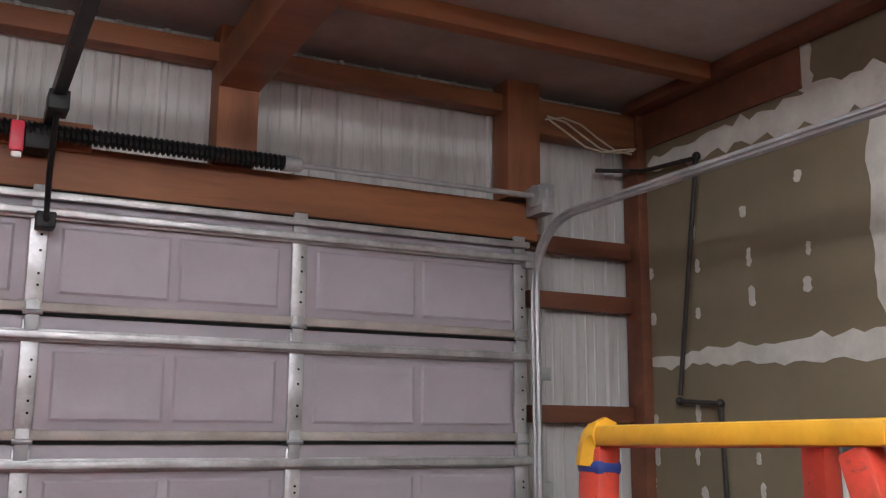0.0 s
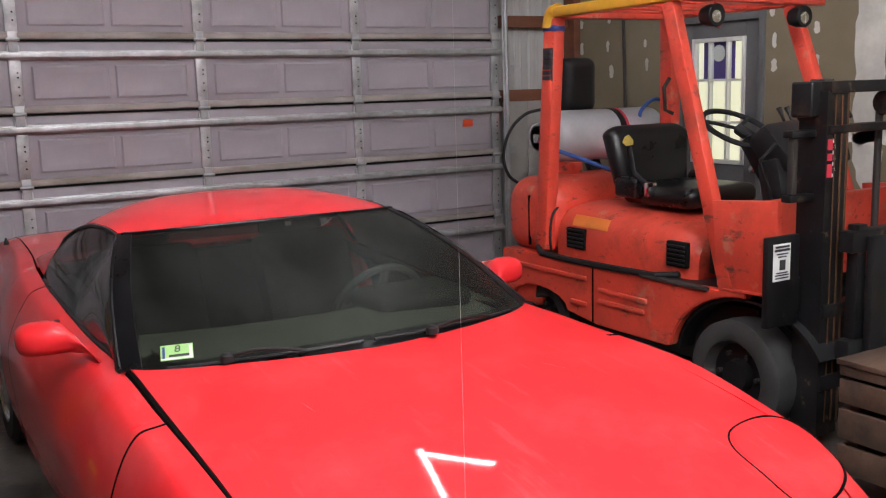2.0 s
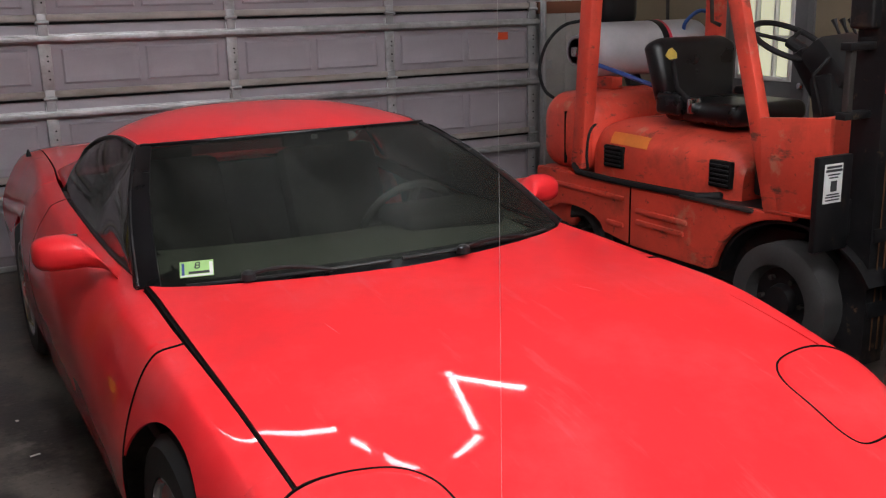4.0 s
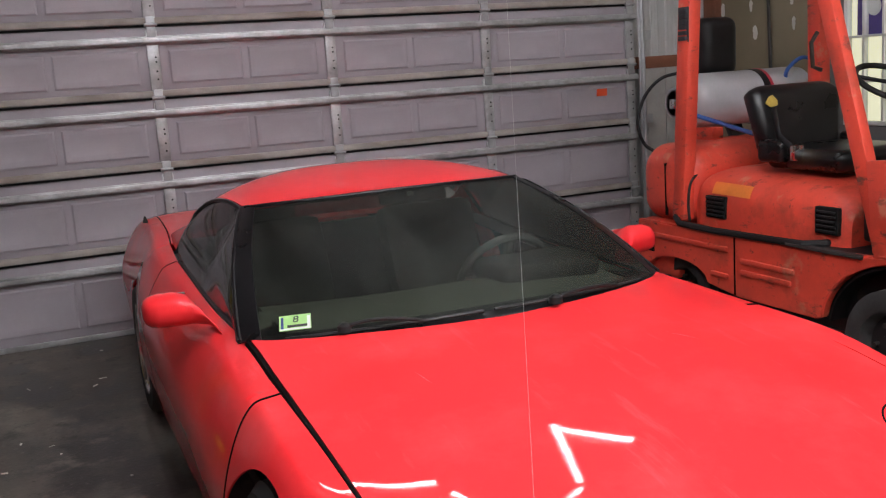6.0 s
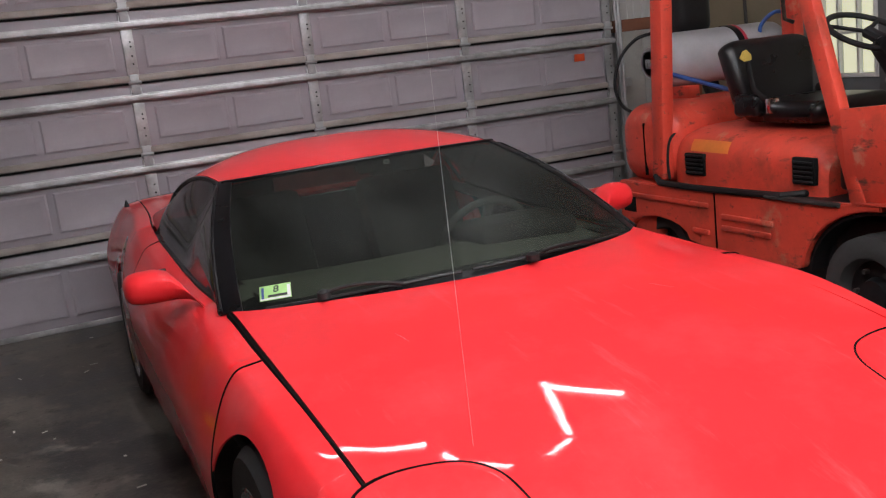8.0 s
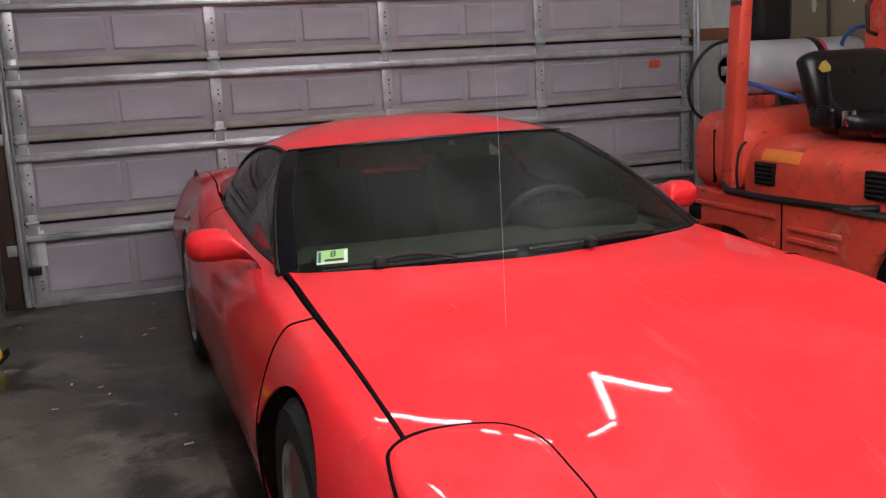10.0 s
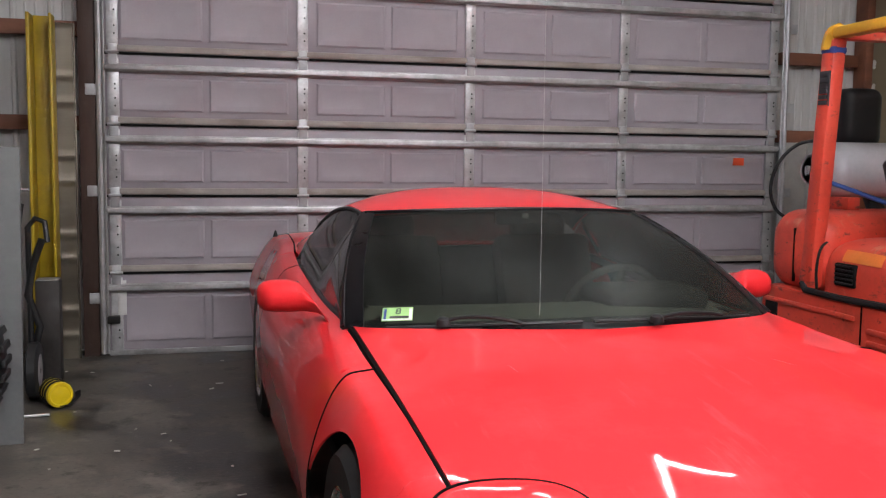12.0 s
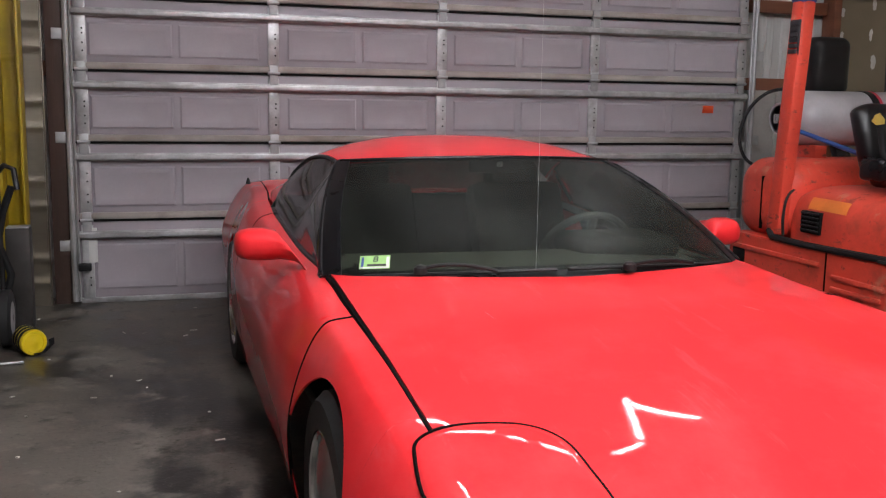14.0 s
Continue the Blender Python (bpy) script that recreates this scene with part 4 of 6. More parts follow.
part("antenna_base", spin([(0, 0.014), (0.012, 0.012), (0.035, 0.004)], (CX - 0.74, -1.28, 0.885), "z", 12), M_SEAL, car)


# glass house
def ws(s, t, out=0.0):
    """Windscreen surface: s across, t from base to top."""
    a = abs(s)
    bx, by, bz = 0.745 * s, -3.975 + 0.255 * a**2.2, 0.846 - 0.044 * a**2
    tx, ty, tz = 0.558 * s, -3.165 + 0.165 * a**2.4, 1.145 - 0.022 * a**2
    bulge = 0.028 * math.sin(math.pi * t) * (1 - 0.3 * a)
    return (CX + bx + (tx - bx) * t + 0.02 * s * math.sin(math.pi * t), by + (ty - by) * t - bulge * 0.5, bz + (tz - bz) * t + bulge + out)


S_ = np.linspace(-1, 1, 33)
wsg = part("windscreen", solid_sheet([[ws(s * 0.985, t) for s in S_] for t in np.linspace(0.0, 0.985, 20)], 0.004), M_GLASS, car, "dark dusty windscreen", 60)
wsg.visible_shadow = False
band = bmesh.new()
for side in (-1, 1):
    pillar = []
    for t in np.linspace(0, 1, 24):
        q = Vector(ws(side, t))
        pillar.append([Vector(ws(side * 0.945, t, 0.002)), Vector(ws(side * 0.985, t, 0.004)), q + Vector((side * 0.014, 0.02, -0.002)), q + Vector((side * 0.020, 0.05, -0.02))])
    solid_sheet(pillar, 0.006, band)
sweep([ws(s, 0.985, 0.001) for s in S_], 0.007, band, 8)
part("windscreen_trim", band, M_TRIM, car, "black windscreen surround")
cowl = solid_sheet([[ws(s, t, -0.006) for s in S_] for t in (-0.16, -0.1, -0.05, 0.035)], 0.006)
part("cowl", cowl, M_TRIM, car, "black cowl under the windscreen")


def roof_pt(s, t):
    a = abs(s)
    x0, y0, z0 = ws(s, 1.0)
    yr = -2.30 + 0.10 * a**2
    y = y0 + (yr - y0) * t
    w = 0.558 + 0.012 * math.sin(math.pi * min(1, t * 0.8)) + 0.08 * t * t
    z = z0 + 0.074 * math.sin(math.pi * min(1, t * 0.72)) * (1 - 0.35 * a**3) - 0.025 * t * t - 0.14 * a**3 * t**2.2
    return (CX + w * s, y, z - 0.012 * a**6)


part("roof", solid_sheet([[roof_pt(s, t) for s in S_] for t in np.linspace(0.0, 1, 18)], 0.01), M_RED, car, "red roof panel", 60)
part("headliner", solid_sheet([[Vector(roof_pt(s * 0.97, t)) - Vector((0, 0, 0.016)) for s in S_] for t in np.linspace(0.02, 0.98, 12)], 0.006), M_INT, car, "dark headliner", 60)
rg = part("rear_window", solid_sheet([[(roof_pt(s, 1)[0] + (0.10 * s) * t, roof_pt(s, 1)[1] + (-1.90 - roof_pt(s, 1)[1]) * t, roof_pt(s, 1)[2] + (0.90 - 0.02 * abs(s) - roof_pt(s, 1)[2]) * t) for s in np.linspace(-0.9, 0.9, 15)] for t in np.linspace(0.02, 1, 8)], 0.004), M_RGLASS, car, "dark rear window")
rg.visible_shadow = False
for side in (-1, 1):
    # side glass between belt line and roof edge
    rows = []
    top, bot = [], []
    for t in np.linspace(0, 1, 22):
        y = -3.70 + (-2.32 + 3.70) * t
        wb, zb = skin(y, 2.05)
        if y < -2.985:
            k = (y + 3.70) / 0.715
            p = ws(side * 1.0, max(0, min(1, k)))
            tx, ty, tz = p[0] + side * 0.012, y, p[2] - 0.004
        else:
            p = roof_pt(side, max(0, (y + 3.0) / 0.8))
            tx, ty, tz = p[0] + side * 0.004, y, p[2] - 0.008
        bot.append(Vector((CX + side * (wb - 0.015), y, zb + 0.004)))
        top.append(Vector((tx, ty, max(tz, zb + 0.006))))
    for f in np.linspace(0, 1, 9):
        rows.append([a.lerp(b, f) + Vector((side * 0.02 * math.sin(math.pi * f), 0, 0)) for a, b in zip(bot, top)])
    sg = part("side_window", solid_sheet(rows, 0.004), M_SGLASS, car, "dark side window", 60)
    sg.visible_shadow = False
    fr2 = bmesh.new()
    sweep(bot, 0.008, fr2, 8)
    sweep([p + Vector((side * 0.003, 0, 0.002)) for p in top], 0.007, fr2, 8)
    sweep([bot[-1].lerp(top[-1], f) for f in np.linspace(0, 1, 6)], 0.012, fr2, 8)
    part("window_seal", fr2, M_TRIM, car, "black window seal")
    # sail panel behind the side glass
    rows = []
    for f in np.linspace(0, 1, 8):
        row = []
        for t in np.linspace(0, 1, 8):
            y = -2.33 + 0.45 * t
            wb, zb = skin(y, 1.98)
            y2 = -2.33 + 0.12 * t
            p = roof_pt(side, min(1, (y2 + 3.0) / 0.8))
            a = Vector((CX + side * (wb - 0.006), y, zb))
            b = Vector((p[0] - side * 0.003, y2, p[2] - 0.012))
            row.append(a.lerp(b, f) + Vector((side * 0.02 * math.sin(math.pi * f), 0, 0)))
        rows.append(row)
    part("sail_panel", solid_sheet(rows, 0.006), M_RED, car, deg=60)
    # mirror: a rounded head drawn in to an arm that bends down to the door
    mir = part("mirror", bmesh.new(), M_RED, car, "red door mirror")
    mb = bmesh.new()
    xm, ym, zm = CX - 0.010 + side * 0.898, -3.36, 0.856
    rings = []
    for dx, dy, dz, hy, hz, lean in ((-0.165, -0.17, -0.115, 0.050, 0.020, 0.9), (-0.145, -0.14, -0.085, 0.042, 0.021, 0.9), (-0.120, -0.10, -0.048, 0.040, 0.026, 0.75), (-0.090, -0.06, -0.016, 0.050, 0.038, 0.4),
                                     (-0.055, -0.02, 0.0, 0.066, 0.050, 0.15), (-0.01, 0.0, 0.002, 0.072, 0.056, 0.0), (0.04, 0.006, 0.002, 0.072, 0.055, 0.0), (0.068, 0.012, 0.001, 0.064, 0.049, 0.0),
                                     (0.083, 0.016, 0.0, 0.048, 0.037, 0.0), (0.090, 0.018, 0.0, 0.024, 0.018, 0.0)):
        ring = []
        for j in range(20):
            a = 2 * math.pi * j / 20
            u, v = hy * math.cos(a), hz * math.copysign(abs(math.sin(a)) ** 0.8, math.sin(a))
            ring.append(mb.verts.new((xm + side * (dx + v * math.sin(lean)), ym + dy + u, zm + dz + v * math.cos(lean))))
        rings.append(ring)
    for A, B in zip(rings, rings[1:]):
        for j in range(20):
            mb.faces.new((A[j], A[(j + 1) % 20], B[(j + 1) % 20], B[j]))
    mb.faces.new(rings[0])
    mb.faces.new(rings[-1][::-1])
    bmesh.ops.translate(mb, verts=mb.verts, vec=-Vector(car.location))
    bmesh.ops.recalc_face_normals(mb, faces=mb.faces)
    mb.to_mesh(mir.data)
    mb.free()
    smooth_by_angle(mir.data, 60)
    part("mirror_glass", box(xm - 0.06, xm + 0.06, ym + 0.066, ym + 0.076, zm - 0.04, zm + 0.04, 0.002), M_CHROME, mir)

# cabin
part("cabin_floor", box(CX - 0.70, CX + 0.70, -3.7, -2.2, 0.2, 0.26, 0.01), M_INT, car)
dash = solid_sheet([[(CX + 0.70 * s, -3.93 + 0.25 * abs(s) ** 2 + d, 0.815 - 0.03 * abs(s) ** 2 + dz) for s in S_] for d, dz in ((0.0, 0.0), (0.15, 0.015), (0.32, 0.02), (0.46, 0.01), (0.53, -0.02), (0.55, -0.08), (0.55, -0.2))], 0.01)
part("dashboard", dash, M_DASH, car, "grey-green dusty dashboard")
part("binnacle", box(CX + 0.17, CX + 0.57, -3.64, -3.36, 0.80, 0.885, 0.04, seg=4), M_INT, car)
sw = bmesh.new()
cw = Vector((CX + 0.37, -3.23, 0.765))
tilt = Matrix.Rotation(radians(-62), 4, "X")
sweep([cw + tilt @ Vector((0.185 * math.cos(2 * math.pi * k / 36), 0.185 * math.sin(2 * math.pi * k / 36), 0)) for k in range(36)], 0.015, sw, 8, True)
sweep([cw + tilt @ Vector((-0.18, 0, 0)), cw + tilt @ Vector((0.18, 0, 0))], 0.018, sw, 8)
sweep([cw + tilt @ Vector((0, 0, 0)), cw + tilt @ Vector((0, -0.18, 0))], 0.018, sw, 8)
part("steering_wheel", sw, M_RIM, car, "grey-rimmed steering wheel")
for side in (-1, 1):
    seat = part("seat", box(CX + side * 0.36 - 0.24, CX + side * 0.36 + 0.24, -3.15, -2.65, 0.30, 0.50, 0.06, seg=4), M_INT, car, "dark bucket seat")
    part("seat_back", beam((CX + side * 0.36, -2.68, 0.45), (CX + side * 0.36, -2.45, 0.98), 0.46, 0.13, 0.05), M_INT, seat)
    part("headrest", box(CX + side * 0.36 - 0.13, CX + side * 0.36 + 0.13, -2.47, -2.38, 0.94, 1.08, 0.04, seg=4), M_INT, seat)
part("bulkhead", box(CX - 0.68, CX + 0.68, -2.30, -2.26, 0.26, 0.92, 0.01), M_INT, car)
part("rear_mirror", box(CX - 0.06, CX + 0.16, -3.08, -3.05, 1.075, 1.13, 0.012), M_PLASTIC, car, "rear-view mirror")
part("mirror_mark", box(CX + 0.05, CX + 0.075, -3.084, -3.081, 1.10, 1.12, 0), M_PAPER, car)
# inspection sticker behind the glass, with its number
p = Vector(ws(-0.815, 0.040))
t1 = (Vector(ws(-0.70, 0.045)) - Vector(ws(-0.88, 0.045))).normalized()
t2 = (Vector(ws(-0.80, 0.16)) - p).normalized()
nn = t1.cross(t2).normalized()


def sticker_quad(u0, u1, v0, v1, lift):
    return plate([p + t1 * u + t2 * v + nn * lift for u, v in ((u0, v0), (u1, v0), (u1, v1), (u0, v1))], 0.0006, None, 0)


stk = part("registration_sticker", sticker_quad(-0.052, 0.048, -0.004, 0.062, 0.003), M_GREEN, car, "pale green and white windscreen sticker")
part("sticker_bar", sticker_quad(-0.046, -0.038, 0.004, 0.054, 0.004), M_BLUE, stk)
part("sticker_bar", sticker_quad(-0.026, 0.036, 0.008, 0.018, 0.004), M_INK, stk)
part("sticker_field", sticker_quad(-0.050, 0.046, -0.002, 0.005, 0.0038), M_PAPER, stk)
part("sticker_field", sticker_quad(0.036, 0.046, 0.006, 0.054, 0.0038), M_PAPER, stk)
cu = bpy.data.curves.new("number", "FONT")
cu.body, cu.size, cu.extrude, cu.align_x = "8", 0.040, 0.0004, "CENTER"
tmp = bpy.data.objects.new("number", cu)
me8 = bpy.data.meshes.new_from_object(tmp)
bpy.data.objects.remove(tmp)
me8.materials.append(M_INK)
num = new("number", me8)
rot = Matrix((t1, t2, nn)).transposed().to_4x4()
rot.translation = p + t2 * 0.028 + nn * 0.0052 - Vector(car.location)
num.matrix_basis = rot
num.parent = stk
# wipers
for a, b, c in (((CX - 0.49, -3.905, 0.846), (CX - 0.41, -3.945, 0.882), (CX - 0.27, -3.985, 0.848)), ((CX + 0.16, -4.01, 0.852), (CX + 0.25, -4.0, 0.878), (CX + 0.42, -3.95, 0.846))):
    wp = part("wiper", sweep(arc(a, b, c, 8), 0.006, None, 8), M_SEAL, car, "black wiper arm")
    part("wiper_pivot", spin([(0, 0.022), (0.018, 0.02), (0.026, 0.01)], (a[0], a[1], a[2] - 0.012), "z", 14), M_SEAL, wp)
part("wiper_blade", sweep([ws(s, -0.012, 0.004) for s in np.linspace(-0.86, -0.10, 14)], 0.006, None, 6), M_PLASTIC, car, "wiper blade")
part("wiper_blade", sweep([ws(s, -0.012, 0.004) for s in np.linspace(-0.05, 0.80, 14)], 0.006, None, 6), M_PLASTIC, car, "wiper blade")

for x0, y0, x1, y1 in ((0.33, -4.34, 0.38, -4.42), (-0.42, -4.28, -0.41, -4.36)):
    part("scratch", sweep([on_top(x0 + (x1 - x0) * f, y0 + (y1 - y0) * f, 0.0035) for f in (0, 0.5, 1)], [0.0005, 0.001, 0.0005], None, 5), M_SCUFF, car, "pale scratch in the paint")

# ---------- orange forklift ----------
FXL, FXR = 3.66, 4.84
fork = thing("forklift", (4.25, -2.7, 0), "worn orange gas forklift with black mast and seat", "forklift")


def rounded(x0, x1, y0, y1, z0, z1, r, seg=5):
    return box(x0, x1, y0, y1, z0, z1, r, seg=seg)


# chassis: side skirts with ribs, counterweight, engine cover
part("chassis", box(3.78, 4.72, -3.62, -1.72, 0.22, 0.56, 0.03), M_BLACK, fork, "dark chassis")


def skirt_outline():
    pts = [(-1.70, 0.62), (-1.70, 0.36), (-1.78, 0.335)]
    pts += [(-2.065 + 0.275 * math.cos(a), 0.335 + 0.10 * math.sin(a)) for a in np.linspace(0, math.pi, 9)]
    pts += [(-2.60, 0.30), (-3.14, 0.30)]
    pts += [(-3.64 + 0.47 * math.cos(a), 0.27 + 0.355 * math.sin(a)) for a in np.linspace(0.12, math.pi / 2, 9)]
    pts += [(-3.64, 0.655), (-3.10, 0.625), (-2.56, 0.62)]
    return pts


for side, x in ((-1, FXL), (1, FXR)):
    o = skirt_outline()
    bmx = bmesh.new()
    vs = [bmx.verts.new((x, y, z)) for y, z in o]
    f = bmx.faces.new(vs)
    g = bmesh.ops.extrude_face_region(bmx, geom=[f])
    bmesh.ops.translate(bmx, verts=[e for e in g["geom"] if isinstance(e, bmesh.types.BMVert)], vec=(-side * 0.05, 0, 0))
    bmesh.ops.bevel(bmx, geom=bmx.edges[:], offset=0.006, segments=2, affect="EDGES")
    sk = part("side_skirt", bmx, M_ORANGE, fork, "scraped orange side skirt")
    for z, ya, yb in ((0.545, -2.52, -1.74), (0.50, -3.0, -2.62), (0.44, -2.98, -2.62), (0.40, -2.52, -2.38)):
        part("rib", box(x - 0.012, x + 0.012, ya, yb, z - 0.014, z + 0.014, 0.008), M_ORANGE, sk)
    part("skirt_gap", box(x - 0.003, x + 0.003, -2.575, -2.565, 0.31, 0.615, 0), M_GAP, sk)
    part("vent", box(x - 0.004, x + 0.02, -1.86, -1.74, 0.44, 0.53, 0.004), M_HOLE, sk)
    # fender over the drive wheel
    fe = bmesh.new()
    rows = []
    for a in np.linspace(0.1, math.pi * 0.86, 18):
        rows.append([(xx, -3.64 + 0.44 * math.cos(a), 0.27 + 0.35 * math.sin(a)) for xx in (x - side * 0.02, x - side * 0.30)])
    solid_sheet(rows, 0.012, fe)
    part("wheel_arch", fe, M_BLACK, fork, "black wheel arch")
    part("fender_plate", plate([(x, -3.50, 0.645), (x - side * 0.34, -3.50, 0.645), (x - side * 0.34, -3.86, 0.665), (x + side * 0.02, -3.86, 0.665)], -0.012 if side < 0 else 0.012), M_ORANGE, fork, "faded orange fender plate")
    # wheels
    for yc, r, w, nm in ((-3.62, 0.265, 0.19, "drive"), (-2.065, 0.225, 0.16, "steer")):
        xo = x + side * (0.06 if nm == "drive" else -0.05)
        wl = part("wheel", spin([(-side * 0.07, r * 0.55), (-side * 0.004, r * 0.64), (0, r * 0.68), (side * -0.004, r * 0.9), (-side * 0.02, r * 0.985), (-side * w * 0.5, r), (-side * (w - 0.02), r * 0.985), (-side * w, r * 0.9), (-side * w, r * 0.5)], (xo, yc, r), "x", 40), M_TYREG, fork, "worn grey solid tyre")
        hb = bmesh.new()
        spin([(-side * 0.062, r * 0.60), (-side * 0.06, r * 0.56), (-side * 0.064, r * 0.3), (-side * 0.02, r * 0.26), (-side * 0.015, 0.01)], (xo, yc, r), "x", 30, hb)
        part("hub", hb, M_BLACK, wl, "dark rusty hub")
        for k in range(6):
            a = 2 * math.pi * k / 6
            part("nut", spin([(-side * 0.07, 0.012), (-side * 0.035, 0.012)], (xo, yc + r * 0.42 * math.cos(a), r + r * 0.42 * math.sin(a)), "x", 6), M_IRON, wl)

cwt = rounded(3.70, 4.80, -2.12, -1.62, 0.60, 1.06, 0.15, 7)
for v in cwt.verts:
    if v.co.y > -1.8:
        k = (v.co.y + 1.8) / 0.2
        v.co.x += (4.25 - v.co.x) * 0.06 * k * k
        v.co.z -= 0.05 * k * k if v.co.z > 0.8 else 0
cw_ = part("counterweight", cwt, M_ORANGE, fork, "rounded orange counterweight", 60)
part("counterweight_base", rounded(3.70, 4.80, -2.0, -1.64, 0.28, 0.62, 0.06), M_ORANGE, fork, "", 50)
part("panel_line", box(3.697, 3.712, -1.935, -1.925, 0.66, 0.96, 0), M_GAP, cw_)

# bulging engine cover under the seat
def cover(u, v):
    """u along the length, v round from one side over the top to the other."""
    y = -2.10 - 1.13 * u
    a = math.pi * v
    e = 0.42
    ct, st = math.cos(a), math.sin(a)
    endf = (1 - (abs(2 * u - 1)) ** 7) ** 0.5 if abs(2 * u - 1) < 1 else 0
    w = 0.50 * (0.93 + 0.07 * endf)
    h = (0.33 - 0.03 * u) * (0.80 + 0.20 * endf)
    return (4.25 - w * math.copysign(abs(ct) ** e, ct), y, 0.61 + h * abs(st) ** e)


rows = [[cover(u, v) for v in np.linspace(0, 1, 37)] for u in np.linspace(0, 1, 29)]
ec = bmesh.new()
V = [[ec.verts.new(q) for q in r] for r in rows]
for i in range(28):
    for j in range(36):
        ec.faces.new((V[i][j], V[i][j + 1], V[i + 1][j + 1], V[i + 1][j]))
ec.faces.new(V[0])
ec.faces.new(V[-1][::-1])
cov = part("engine_cover", ec, M_ORANGE, fork, "bulging orange engine cover, shiny where worn", 50)
for y0, y1, z0, z1 in ((-2.40, -2.24, 0.68, 0.80), (-3.19, -3.05, 0.69, 0.82)):
    gr = bmesh.new()
    box(3.738, 3.77, y0, y1, z0, z1, 0.006, gr)
    gob = part("grille", gr, M_HOLE, cov, "black air grille")
    for k in range(5):
        part("slat", box(3.73, 3.745, y0 + 0.008, y1 - 0.008, z0 + 0.012 + k * 0.023, z0 + 0.022 + k * 0.023, 0.002), M_SEAL, gob)
lab = bmesh.new()
rows = [[Vector(cover(u, v)) + Vector((-0.003, 0, 0.003)) for u in np.linspace(0.15, 0.42, 8)] for v in np.linspace(0.10, 0.20, 6)]
solid_sheet(rows, 0.001, lab)
part("warning_label", lab, M_LABEL, cov, "orange warning label", 60)
part("trim_hose", sweep([(3.70, -2.02, 0.66), (3.665, -2.10, 0.635), (3.66, -2.4, 0.632), (3.66, -2.8, 0.640), (3.67, -3.05, 0.645), (3.74, -3.12, 0.650), (3.9, -3.13, 0.65)], 0.018, None, 8), M_SEAL, fork, "black rubber trim")
part("cover_seam", sweep(smooth_line([(3.735, -2.10, 0.64), (3.728, -2.10, 0.74), (3.745, -2.10, 0.85), (3.80, -2.10, 0.90), (3.95, -2.10, 0.93)]), 0.008, None, 6), M_SEAL, fork)
part("knee_panel", box(3.84, 3.90, -3.30, -3.24, 0.66, 0.98, 0.02), M_PLASTIC, fork, "black panel beside the seat")
part("floor_plate", box(3.70, 4.80, -3.55, -3.05, 0.605, 0.635, 0.004), M_BLACK, fork, "dark step plate")
part("step_edge", box(3.645, 3.69, -3.42, -2.95, 0.626, 0.642, 0.004), M_IRON, fork, "worn dark metal step edge")
# front cowl
cowl_f = part("front_cowl", box(3.73, 4.77, -3.62, -3.58, 0.66, 1.06, 0.004), M_ORANGE, fork, "faded orange front cowl")
for x in (3.70, 4.80):
    part("cowl_plate", plate([(x, -3.46, 0.66), (x, -3.80, 0.67), (x, -3.80, 1.09), (x, -3.42, 1.06)], 0.03), M_ORANGE, cowl_f, "faded orange cowl side plate")
for y in (-3.56, -3.62, -3.68, -3.74):
    for z in (0.98, 1.02):
        part("bolt", spin([(-0.012, 0.006), (0.004, 0.008)], (3.70, y, z + (y + 3.65) * 0.1), "x", 8), M_ORANGE, cowl_f)
part("cutout", spin([(-0.006, 0.045), (0.01, 0.045)], (3.697, -3.755, 0.79), "x", 20), M_HOLE, cowl_f)
# overhead guard
gd_ = part("overhead_guard", beam((3.80, -2.08, 2.02), (3.80, -3.10, 2.035), 0.085, 0.06, 0.014, (1, 0, 0)), M_YELLOW, fork, "guard rail wrapped in yellow tape")
part("rail", beam((4.70, -2.08, 2.02), (4.70, -3.10, 2.025), 0.085, 0.06, 0.014, (1, 0, 0)), M_ORANGE, gd_)
part("front_bar", beam((3.76, -3.15, 2.03), (4.73, -3.15, 2.02), 0.08, 0.07, 0.012, (0, 1, 0)), M_ORANGE, gd_)
part("rear_bar", beam((3.80, -2.08, 2.015), (4.70, -2.08, 2.015), 0.08, 0.06, 0.012, (0, 1, 0)), M_ORANGE, gd_)
for k in range(4):
    y = -2.30 - 0.2 * k
    part("roof_bar", beam((3.83, y, 2.02), (4.67, y, 2.02), 0.035, 0.03, 0.005, (0, 1, 0)), M_ORANGE, gd_)
part("tape_end", sweep(arc((3.80, -2.10, 2.022), (3.80, -2.045, 2.03), (3.79, -2.045, 1.93), 8), 0.052, None, 8), M_YELLOW, gd_)
